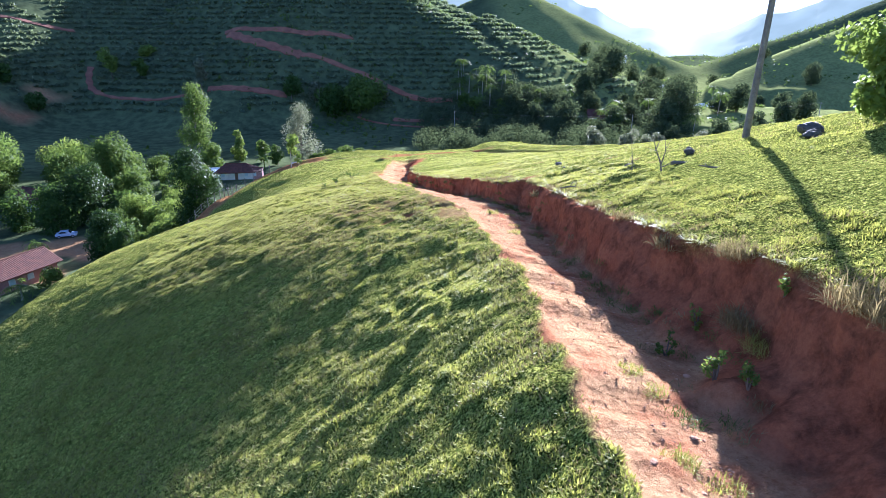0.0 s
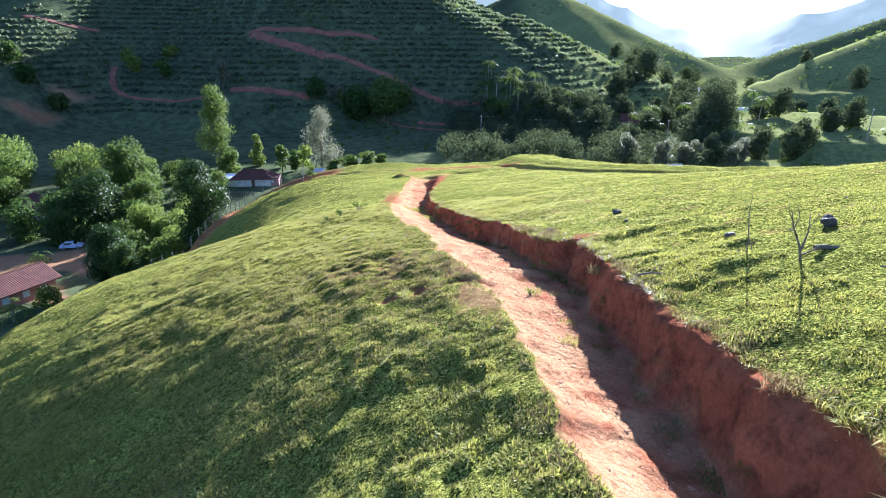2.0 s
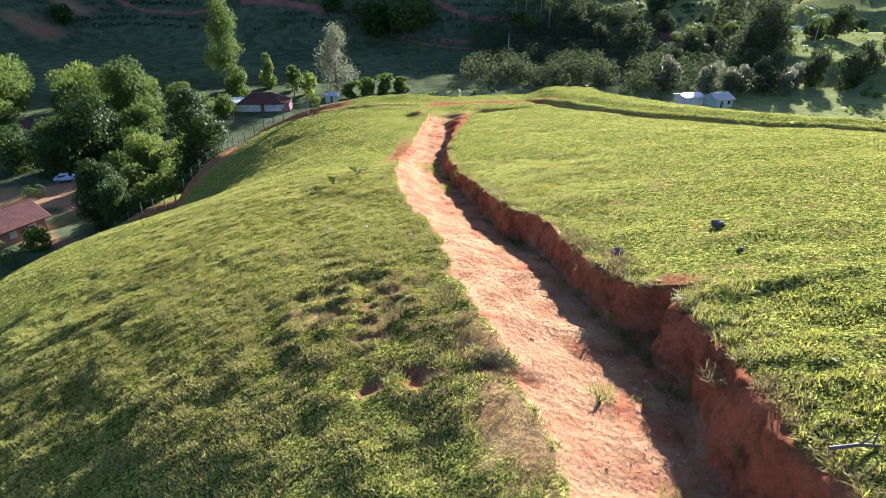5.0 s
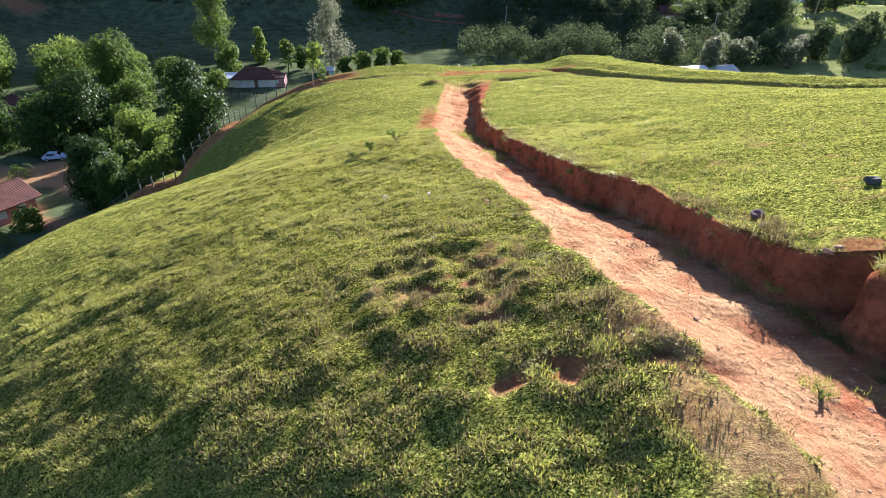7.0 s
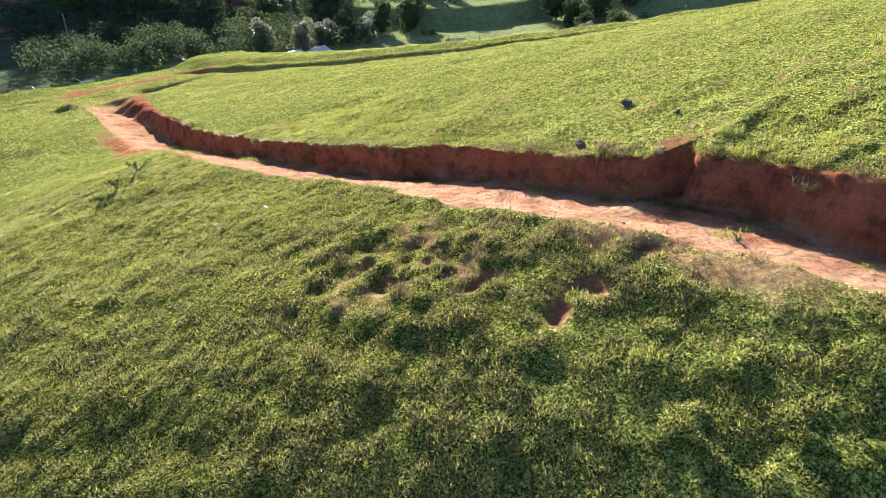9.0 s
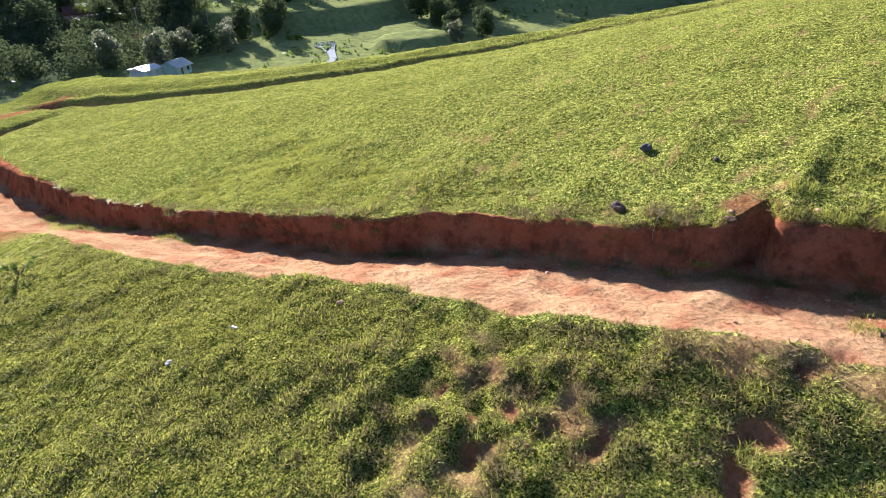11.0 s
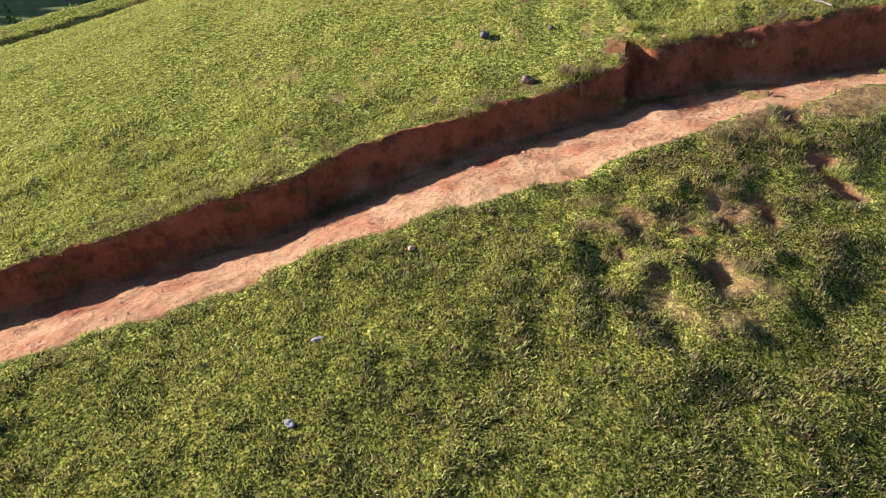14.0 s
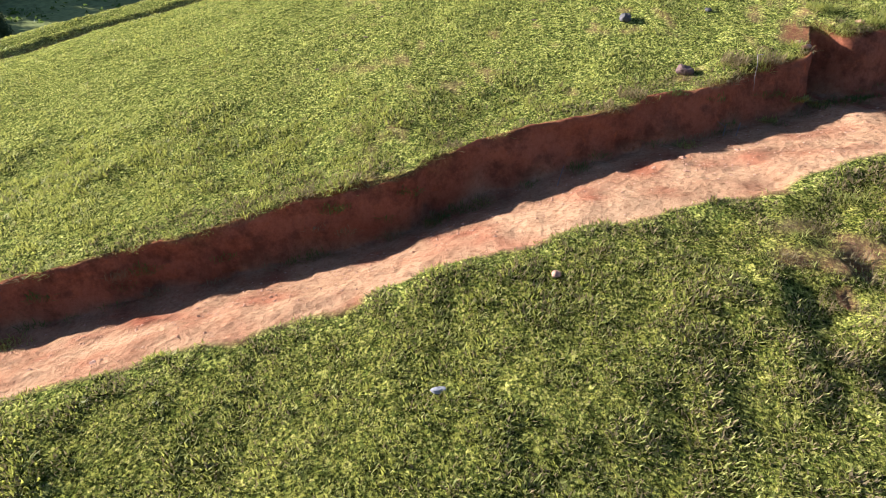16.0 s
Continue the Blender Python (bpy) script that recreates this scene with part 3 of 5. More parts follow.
def dryness(x, y):
    """The worn end of the flank and the lips of the bank are straw-coloured."""
    worn = 0.5 * np.exp(-(((x + 2.6) / 4.2)**2 + ((y - 29.5) / 5.5)**2))
    lip = 0.55 * np.exp(-((x - bank_top(y) - 0.15) / 0.5)**2) + 0.35 * np.exp(-((x - track_left(y) + 0.2) / 0.45)**2)
    return 0.09 + worn + lip + 0.12 * thin_turf(x, y) + 0.06 * step(-1, -9, x) * step(36, 28, y)


lawn = [sow(430000, -19, 8, 4, 50, 0.066, 0, 12, 0.4, dryness, 1), sow(330000, -27, 30, 4, 90, 0.066, 12, 99, 0.18, dryness, 2)]
for name, want, mat, label in (("grass", False, grass_blade, "short leafy green pasture grass on the hillside"), ("dry_grass", True, dry_blade, "dry straw-coloured blades among the pasture grass")):
    v = np.concatenate([q[d == want] for q, d in lawn])
    me = mesh_of(name, v.reshape(-1, 3), np.arange(3 * len(v)).reshape(-1, 3))
    me.materials.append(mat)
    tagged(new(name, me), label, "grass", kind="stuff")


# ---------------------------------------------------------------- plants
def leaves(centres, radii, count, size, rng, hollow=0.62, droop=0.0, slim=0.5):
    """Diamond leaves over a set of ellipsoid clumps."""
    centres, radii = np.asarray(centres, float), np.asarray(radii, float)
    w = (radii.prod(1))**(2 / 3)
    pick = rng.choice(len(centres), count, p=w / w.sum())
    d = rng.normal(size=(count, 3))
    d /= np.linalg.norm(d, axis=1)[:, None]
    r = rng.uniform(hollow, 1.06, count)**0.8
    p = centres[pick] + d * radii[pick] * r[:, None]
    out = d + rng.normal(0, 0.55, (count, 3)) + np.array([0, 0, 0.35 - droop])
    out /= np.linalg.norm(out, axis=1)[:, None]
    a = np.cross(out, rng.normal(size=(count, 3)))
    a[:, 2] -= droop
    a /= np.linalg.norm(a, axis=1)[:, None]
    b = np.cross(out, a)
    s = size * rng.uniform(0.6, 1.35, count)[:, None]
    v = np.stack([p - a * s, p - b * s * slim, p + a * s, p + b * s * slim], 1).reshape(-1, 3)
    return v, np.arange(4 * count).reshape(-1, 4)


def limbs(height, r0, tips, rng, bend=0.4):
    """A tapered trunk with limbs to the given tips."""
    top = Vector((rng.normal(0, bend * 0.3), rng.normal(0, bend * 0.3), height))
    pts = [Vector((0, 0, -0.4)), Vector((0, 0, 0.1)), top * 0.5 + Vector((rng.normal(0, bend * 0.4), rng.normal(0, bend * 0.4), 0)), top]
    chunks = [tube(pts, [r0 * 1.25, r0, r0 * 0.75, r0 * 0.5], 8)]
    for tip in tips:
        tip = Vector(tip)
        root = top * rng.uniform(0.7, 0.98)
        mid = (root + tip) / 2 + Vector(rng.normal(0, 0.25, 3))
        chunks.append(tube([root, mid, tip], [r0 * 0.42, r0 * 0.28, r0 * 0.08], 5))
    return join(chunks)


def tree(name, at, label, category, height, spread, clumps, count, leaf, mat, seed, trunk=0.3, low=0.25, shape="round", bark_mat=None, group="", droop=0.0, hollow=0.62):
    """A tree with a trunk and limbs, and a crown of many leaves in uneven clumps."""
    rng = np.random.default_rng(seed)
    cs, rs = [], []
    for k in range(clumps):
        h = low + (1 - low) * (k + rng.uniform(0.2, 0.8)) / clumps
        if shape == "round":
            wide = math.sqrt(max(0.05, 1 - ((h - (1 + low) / 2) / ((1 - low) / 2) * 0.92)**2))
        elif shape == "cone":
            wide = 1.05 - 0.95 * (h - low) / (1 - low)
        elif shape == "tall":
            wide = 0.55 + 0.45 * abs(math.sin(h * 5 + seed)) if h < 0.85 else 0.45
        else:
            wide = 0.35 + 0.65 * h
        a = rng.uniform(0, 2 * math.pi)
        off = spread * wide * rng.uniform(0.22, 0.55)
        r = spread * rng.uniform(0.36, 0.52) * (0.6 + 0.4 * wide)
        cs.append((math.cos(a) * off, math.sin(a) * off, low * height + (h - low) * (height - 0.8 * r / (1 - low))))
        rs.append((r, r, r * rng.uniform(0.65, 0.95)))
    ob = thing(name, at, 0, label, category, group)
    tv, tf = limbs(height * (low + 0.25 * (1 - low)), trunk, cs[::2], rng)
    me = mesh_of("trunk", tv, tf, True)
    piece("trunk", me, bark_mat or bark, ob)
    lv, lf = leaves(cs, rs, count, leaf, rng, hollow=hollow, droop=droop)
    me = mesh_of("crown", lv, lf)
    piece("crown", me, mat, ob)
    return ob


def palm(name, at, label, height, fronds, length, seed, category="palm tree"):
    rng = np.random.default_rng(seed)
    ob = thing(name, at, 0, label, category)
    pts = [(0.05 * height * (k / 5)**2, 0, -0.3 + (height + 0.3) * k / 5) for k in range(6)]
    piece("trunk", mesh_of("trunk", *tube(pts, [0.22, 0.17, 0.15, 0.14, 0.13, 0.12], 7), True), pale_bark, ob)
    crown = Vector(pts[-1])
    for k in range(fronds):
        a = 2 * math.pi * k / fronds + rng.uniform(-0.2, 0.2)
        rise = rng.uniform(-0.1, 1.0)
        vs, fs = [], []
        d = Vector((math.cos(a), math.sin(a), 0))
        side = Vector((-d.y, d.x, 0))
        spine = [crown + d * length * t * (1 - 0.15 * t) + Vector((0, 0, length * (rise * t - (0.55 + 0.5 * rise) * t * t))) for t in np.linspace(0, 1, 9)]
        for i in range(8):
            p, q = spine[i], spine[i + 1]
            wl = length * 0.26 * (1 - abs(i / 8 - 0.4)) * 0.9
            for s in (-1, 1):
                n = len(vs)
                reach_out = side * s * wl + (q - p) * 1.2 + Vector((0, 0, -0.35 * wl))
                vs += [p, p + reach_out * 0.55 + Vector((0, 0, 0.05)), p + reach_out, (p + q) / 2 + reach_out * 0.4]
                fs.append((n, n + 1, n + 2, n + 3))
                n = len(vs)
                vs += [p, q, q + side * s * 0.04, p + side * s * 0.06]
                fs.append((n, n + 1, n + 2, n + 3))
        piece("frond", mesh_of("frond", [tuple(v) for v in vs], fs), leaf_mid, ob)
    return ob


def broadleaf(name, at, label, count, length, mat, seed, category="plant"):
    """A rosette of long arching leaves on a short stem, as a banana plant has."""
    rng = np.random.default_rng(seed)
    ob = thing(name, at, 0, label, category)
    piece("stem", mesh_of("stem", *tube([(0, 0, -0.2), (0, 0, length * 0.5), (0.05, 0, length)], [0.14, 0.12, 0.08], 7), True), leaf_light, ob)
    for k in range(count):
        a = 2 * math.pi * k / count + rng.uniform(-0.3, 0.3)
        rise = rng.uniform(0.5, 1.3)
        d, side = Vector((math.cos(a), math.sin(a), 0)), Vector((-math.sin(a), math.cos(a), 0))
        vs = []
        for t in np.linspace(0, 1, 6):
            p = Vector((0, 0, length)) + d * length * t + Vector((0, 0, length * (rise * t - 1.0 * t * t)))
            w = length * 0.17 * math.sin(math.pi * min(1, 0.12 + t * 0.86))
            vs += [p - side * w + Vector((0, 0, 0.06)), p, p + side * w + Vector((0, 0, 0.06))]
        fs = [(3 * i + j, 3 * i + j + 1, 3 * i + j + 4, 3 * i + j + 3) for i in range(5) for j in range(2)]
        piece("leaf", mesh_of("leaf", [tuple(v) for v in vs], fs, True), mat, ob)
    return ob


def tuft(name, at, label, count, length, mat, seed, spread=0.3, category="grass tuft", lean=(0.15, 0.9), wide=0.035):
    """One clump of long blades."""
    rng = np.random.default_rng(seed)
    ob = thing(name, at, 0, label, category)
    turn, r = rng.uniform(0, 2 * np.pi, count), spread * np.sqrt(rng.random(count))
    where = rng.uniform(0, 2 * np.pi, count)
    ln = length * rng.uniform(0.5, 1.2, count)
    le = rng.uniform(*lean, count)
    base = np.stack([np.cos(where) * r, np.sin(where) * r, np.full(count, -0.04)], 1)
    c, s = np.cos(turn), np.sin(turn)
    side = np.stack([-s, c, 0 * c], 1) * (ln * wide)[:, None]
    mid = base + np.stack([c * ln * np.sin(le) * 0.4, s * ln * np.sin(le) * 0.4, ln * np.cos(le) * 0.65], 1)
    tip = base + np.stack([c * ln * np.sin(le), s * ln * np.sin(le), ln * np.cos(le) * 0.9], 1)
    v = np.stack([base - side * 0.5, mid - side, tip, mid + side], 1).reshape(-1, 3)
    tagged(piece("turf", mesh_of("turf", v, np.arange(4 * count).reshape(-1, 4)), mat, ob), kind="stuff")
    return ob


def spot(x, y, dz=0.0):
    return (x, y, float(ground(x, y)) + dz)


# ---------------------------------------------------------------- trees on the valley floor, left of the hill
tree("tree", spot(-36.5, 88), "dense dark-green round tree at the foot of the hill", "tree", 13.0, 4.5, 24, 15000, 0.18, leaf_deep, 11, 0.35, 0.06)
tree("tree", spot(-49.0, 86), "creeper-covered dark tree beside the dirt yard", "tree", 9.8, 4.0, 20, 13000, 0.17, leaf_deep, 12, 0.3, 0.04, "round")
tree("tree", spot(-45.5, 83.5), "low leafy tree beside the dirt yard", "tree", 6.4, 3.0, 12, 6000, 0.17, leaf_dark, 13, 0.2, 0.06)
tree("mango_tree", spot(-66, 111), "broad mango tree with dark dense crown", "tree", 11.5, 6.2, 22, 11000, 0.25, leaf_deep, 14, 0.4, 0.15)
tree("mango_tree", spot(-73, 136), "broad mango tree with sunlit crown above the farmyard", "tree", 13.0, 7.0, 24, 11000, 0.28, leaf_mid, 15, 0.45, 0.15)
tree("mango_tree", spot(-62, 119), "mango tree with mid-green crown beside the farmyard", "tree", 8.5, 4.6, 16, 7000, 0.24, leaf_mid, 16, 0.4, 0.15)
for k, (x, y, h, s, m) in enumerate([(-96, 130, 13, 7.5, leaf_mid), (-104, 141, 13, 8, leaf_mid), (-88, 141, 11, 6.5, leaf_light), (-92, 121, 8, 5, leaf_mid), (-84, 134, 10, 6, leaf_mid)]):
    tree("bamboo_clump", spot(x, y), "feathery light-green bamboo clump behind the farmhouse", "bamboo", h, s, 16, 5200, 0.30, m, 21 + k, 0.15, 0.1, "vase", droop=0.5)
for k, (x, y, h, s, m) in enumerate([(-55, 108, 9, 5.2, leaf_light), (-50, 104, 8, 4.6, leaf_light), (-46, 99, 6.5, 4, leaf_light), (-57, 101, 7, 4.2, leaf_mid), (-51, 113, 8, 4.6, leaf_light)]):
    tree("feathery_tree", spot(x, y), "feathery bright-green tree on the valley slope", "tree", h * 0.75, s * 0.85, 14, 5000, 0.21, m, 31 + k, 0.16, 0.12, "vase", droop=0.35)
tree("tall_tree", spot(-70, 176), "tall slender tree with a narrow green crown", "tree", 22, 6.6, 24, 6500, 0.30, leaf_mid, 41, 0.35, 0.2, "tall", pale_bark, hollow=0.35)
tree("round_tree", spot(-59, 156), "small round tree behind the white-walled house", "tree", 8, 3.8, 9, 1500, 0.4, leaf_mid, 42, 0.2, 0.15)
tree("casuarina_tree", spot(-38.5, 168), "tall grey-green wispy casuarina tree", "tree", 17.5, 8.0, 26, 5000, 0.26, leaf_grey, 43, 0.3, 0.10, "cone", droop=0.3, hollow=0.1)
tree("conical_tree", spot(-57, 171), "small conical bright-green tree", "tree", 9, 3.2, 9, 1500, 0.4, leaf_light, 44, 0.18, 0.1, "cone")
for k, (x, y, h, s, m) in enumerate([(-50, 170, 7, 3, leaf_mid), (-45, 166, 6, 3, leaf_dark), (-31, 166, 5, 3.2, leaf_mid), (-27, 169, 5.5, 3.2, leaf_mid), (-34, 163, 4, 2.6, leaf_mid), (-23, 172, 4, 2.8, leaf_mid), (-64, 168, 7, 3.4, leaf_mid)]):
    tree("small_tree", spot(x, y), "small leafy tree beside the house in the valley", "tree", h, s, 8, 1100, 0.36, m, 51 + k, 0.14, 0.1)
for k, (x, y) in enumerate([(-95, 112), (-92, 109), (-98, 115), (-90, 115), (-60, 128), (-47, 160)]):
    broadleaf("banana_plant", spot(x, y), "banana plant with long torn green leaves", 8, 2.6, leaf_light, 61 + k, "banana plant")
palm("coconut_palm", spot(-52, 117), "small yellow-green palm among the trees", 3.5, 12, 3.2, 71)
palm("coconut_palm", spot(-55.5, 74.5), "low palm at the corner of the tiled house", 2.0, 12, 3.0, 72)
palm("coconut_palm", spot(-66.5, 95.0), "low palm beside the tiled house", 1.2, 11, 2.4, 73)
tree("shrub", spot(-54.6, 79.0), "leafy shrub beside the tiled house", "shrub", 3.2, 2.4, 8, 900, 0.24, leaf_mid, 74, 0.08, 0.05)
MASS = [  # x, y, height, spread, colour: the close-grown trees round the farmyards
    (-40, 92, 8, 4.2, leaf_mid), (-43, 96, 8.5, 4.5, leaf_light), (-60, 112, 9, 5, leaf_dark), (-68, 104, 9, 5, leaf_dark), (-74, 114, 10, 5.5, leaf_dark), (-78, 128, 12, 6.5, leaf_mid), (-66, 128, 11, 6, leaf_mid), (-60, 134, 9, 5.5, leaf_mid),
    (-54, 124, 8, 5, leaf_light), (-57, 142, 7, 4.5, leaf_mid), (-90, 150, 12, 7, leaf_mid), (-100, 120, 11, 6.5, leaf_mid), (-106, 128, 12, 7, leaf_mid), (-112, 150, 12, 7.5, leaf_mid), (-80, 146, 10, 6, leaf_dark), (-70, 150, 8, 5, leaf_mid),
    (-84, 106, 11, 5.5, leaf_dark), (-90, 100, 11, 5.5, leaf_dark), (-76, 106, 11, 5, leaf_dark), (-70, 107, 10.5, 4.6, leaf_dark), (-42, 88, 6.5, 3.6, leaf_light), (-52, 98, 6.5, 4, leaf_mid), (-48, 108, 7.5, 4.5, leaf_light), (-44, 103, 6, 3.8, leaf_light), (-47, 92, 6, 3.8, leaf_mid),
    (-38, 95, 5, 3, leaf_light), (-96, 108, 8, 5, leaf_dark), (-104, 112, 9, 5.5, leaf_mid), (-64, 142, 7, 4.5, leaf_mid), (-98, 160, 10, 6.5, leaf_mid), (-120, 140, 12, 8, leaf_mid), (-84, 160, 7, 4.5, leaf_mid)]
for k, (x, y, h, s, m) in enumerate(MASS):
    kind = {0: ("leafy_tree", "round"), 1: ("leafy_tree", "vase"), 2: ("leafy_tree", "round")}[k % 3]
    tree(kind[0], spot(x, y), "dense %s tree among the farmyard trees" % ("dark-green" if m is leaf_dark else "bright-green" if m is leaf_light else "green"), "tree", h * 0.72, s * 0.88, 18, 3600, 0.24, m, 500 + k, 0.2, 0.04, kind[1], droop=0.25 * (k % 2))
# the sapling on the brow of the hill
tree("sapling", spot(-21.8, 87.3), "young tree with sparse bright leaves on the hill's brow", "tree", 5.2, 1.6, 8, 420, 0.22, leaf_light, 75, 0.07, 0.45, "vase", pale_bark)
tree("sapling", spot(-20.9, 87.9), "low young shrub on the hill's brow", "shrub", 2.6, 0.9, 6, 200, 0.18, leaf_mid, 76, 0.04, 0.2, "vase")

# ---------------------------------------------------------------- trees across the valley
tree("spreading_tree", spot(-33, 250), "large spreading tree on the far slope", "tree", 17, 12, 16, 2400, 0.8, leaf_mid, 81, 0.5, 0.25)
tree("spreading_tree", spot(-43, 246), "dark spreading tree on the far slope", "tree", 14, 9, 12, 1600, 0.8, leaf_dark, 82, 0.45, 0.2)
for k, (x, y, h, s, m) in enumerate([(-137, 264, 13, 5.5, leaf_light), (-124, 262, 8, 3.6, leaf_mid), (-94, 247, 13, 3.8, leaf_grey), (-127, 277, 4, 5, leaf_light), (-50, 252, 9, 5, leaf_grey), (-60, 250, 10, 6, leaf_dark), (-25, 258, 8, 4, leaf_grey), (-162, 234, 8, 5, leaf_dark), (-150, 232, 7, 4.5, leaf_dark), (-170, 238, 9, 6, leaf_dark), (14, 244, 9, 5, leaf_mid), (22, 241, 8, 5, leaf_mid), (8, 249, 7, 4, leaf_mid)]):
    tree("hillside_tree", spot(x, y), "single tree on the coffee-planted slope", "tree", h, s, 9, 800, 0.6, m, 91 + k, 0.2, 0.3 if h > 9 else 0.1)

oak = tree("grove_tree", spot(76, 214), "large dark round tree in the valley grove", "tree", 15, 8.5, 18, 4200, 0.42, leaf_grove, 121, 0.5, 0.12, group="valley grove trees")
ash = tree("grove_tree", spot(70, 196), "leafy mid-green tree in the valley grove", "tree", 9, 5.0, 13, 2600, 0.36, leaf_grove, 122, 0.3, 0.1, group="valley grove trees")
elm = tree("grove_tree", spot(104, 270), "dark tree in the valley grove", "tree", 12, 6.2, 15, 3000, 0.40, leaf_grove, 123, 0.35, 0.12, group="valley grove trees")
bay = tree("grove_tree", spot(58, 176), "pale leafy tree near the farm sheds", "tree", 7, 3.8, 12, 2000, 0.32, leaf_grey, 124, 0.2, 0.08, group="valley grove trees")
rng = np.random.default_rng(5)
GROVE = [(oak, 84, 222), (elm, 62, 226), (ash, 52, 208), (elm, 44, 222), (ash, 34, 232), (elm, 26, 240), (ash, 46, 240), (elm, 58, 246), (ash, 72, 240), (oak, 98, 258), (elm, 88, 268), (ash, 108, 246), (elm, 118, 252),
         (ash, 122, 226), (elm, 128, 222), (ash, 118, 216), (ash, 134, 230), (bay, 52, 171), (bay, 63, 181), (ash, 69, 183), (bay, 78, 186), (ash, 84, 190), (ash, 92, 188), (bay, 72, 176), (ash, 100, 196), (bay, 44, 182),
         (elm, 96, 300), (oak, 84, 318), (elm, 110, 330), (oak, 126, 344), (elm, 104, 350), (ash, 140, 360), (oak, 90, 372), (elm, 120, 400), (oak, 138, 420), (elm, 150, 440), (oak, 112, 450), (elm, 170, 400), (ash, 186, 372), (elm, 92, 420),
         (elm, 66, 286), (ash, 74, 300), (elm, 60, 268), (ash, 80, 280), (ash, 150, 300), (elm, 180, 310), (ash, 210, 300), (elm, 240, 320), (ash, 230, 280),
         (elm, 152, 168), (oak, 160, 176), (elm, 170, 184), (oak, 178, 178), (elm, 146, 180), (ash, 138, 164), (oak, 186, 190), (elm, 164, 192), (oak, 196, 200), (elm, 150, 196), (ash, 128, 150), (ash, 134, 143), (ash, 142, 150), (bay, 122, 143), (elm, 205, 190), (oak, 214, 205), (elm, 190, 215), (oak, 172, 206)]
for k, (proto, x, y) in enumerate(GROVE):
    s = rng.uniform(0.8, 1.2)
    copy_thing(proto, pose(*spot(x, y), 0, 0, rng.uniform(0, 360)) @ Matrix.Diagonal((s, s, s * rng.uniform(0.85, 1.15), 1)))
coco = palm("coconut_palm", spot(84, 208), "coconut palm in the valley grove", 8.5, 13, 4.4, 131)
tagged(coco, group="valley palms")
for k in range(34):
    x = rng.uniform(2, 66)
    y = 262 - 0.62 * x + rng.uniform(-6, 14)
    s = rng.uniform(0.6, 1.05)
    copy_thing(coco, pose(*spot(x, y), 0, 0, rng.uniform(0, 360)) @ Matrix.Diagonal((s, s, s * rng.uniform(0.6, 1.1), 1)))
for x, y in ((102, 232), (112, 262), (66, 236), (94, 240), (82, 250)):
    copy_thing(coco, pose(*spot(x, y), 0, 0, x * 7))


# ---------------------------------------------------------------- coffee rows along the contours
def coffee(name, count, x0, x1, y0, y1, base, rise, size, seed):
    """Hedges of coffee bushes that follow the slope's contours."""
    rng = np.random.default_rng(seed)
    p = np.stack([rng.uniform(x0, x1, count), rng.uniform(y0, y1, count)], 1)
    z, bare, _, on = ground_parts(p[:, 0], p[:, 1])
    clear = np.min([polyline(p[:, 0], p[:, 1], pts) - w for w, pts in TRACKS], 0) > 0.9
    keep = clear & (z > base) & (bare < 0.3) & (on < 0.5) & ((z / rise) % 1 < 0.30) & (fbm(p[:, 0] / 22, p[:, 1] / 22, 2, 55) > -0.75)
    c = np.column_stack([p[keep], z[keep] + size * 0.45])
    q = 5
    c = np.repeat(c, q, 0) + rng.normal(0, size * 0.38, (len(c) * q, 3)) * (1, 0.7, 0.7)
    n = len(c)
    a = rng.normal(size=(n, 3))
    a /= np.linalg.norm(a, axis=1)[:, None]
    b = np.cross(a, rng.normal(size=(n, 3)))
    b /= np.linalg.norm(b, axis=1)[:, None]
    s = size * rng.uniform(0.4, 0.75, n)[:, None]
    v = np.stack([c - a * s, c - b * s * 0.7, c + a * s, c + b * s * 0.7], 1).reshape(-1, 3)
    me = mesh_of(name, v, np.arange(4 * n).reshape(-1, 4))
    me.materials.append(leaf_coffee)
    return tagged(new(name, me), "rows of dark coffee bushes along the slope's contours", "coffee plants", kind="stuff")


coffee("coffee_rows", 72000, -185, 125, 232, 400, -15, 2.2, 1.1, 3)
coffee("coffee_rows", 28000, 170, 330, 105, 240, -16, 2.2, 1.1, 4)

# shrubs and weeds scattered over the valley's pastures
n = 14000
x, y = rng.uniform(-180, 420, n), rng.uniform(100, 720, n)
z, s_, b_, o_ = ground_parts(x, y)
ok = (o_ < 0.5) & (s_ < 0.2) & (fbm(x / 30, y / 30, 3, 77) > 0.05)
lv, lf = leaves(np.column_stack([x, y, z + 0.5])[ok], np.column_stack([rng.uniform(0.5, 2.0, n)] * 3)[ok] * (1, 1, 0.7), 26000, 0.66, rng, hollow=0.3)
me = mesh_of("valley_scrub", lv, lf)
me.materials.append(leaf_mid)
tagged(new("valley_scrub", me), "scattered green scrub on the valley pastures", "scrub", kind="stuff")

# the close wood between the coffee hill and the farm sheds
az, r = np.radians(rng.uniform(-2, 22, 520)), rng.uniform(178, 262, 520)
x, y = np.sin(az) * r, np.cos(az) * r
open_ground = (np.hypot(x - 60, y - 238) > 8) & (polyline(x, y, [(66, 216), (72, 222), (84, 228)]) > 4)
x, y = x[open_ground], y[open_ground]
wide = rng.uniform(1.6, 3.6, len(x))
lv, lf = leaves(np.column_stack([x, y, ground_parts(x, y)[0] + wide * 0.7 + rng.uniform(0, 2.0, len(x))]), np.column_stack([wide, wide, wide * 0.85]), 60000, 0.36, rng, hollow=0.5)
me = mesh_of("woodland", lv, lf)
me.materials.append(leaf_grove)
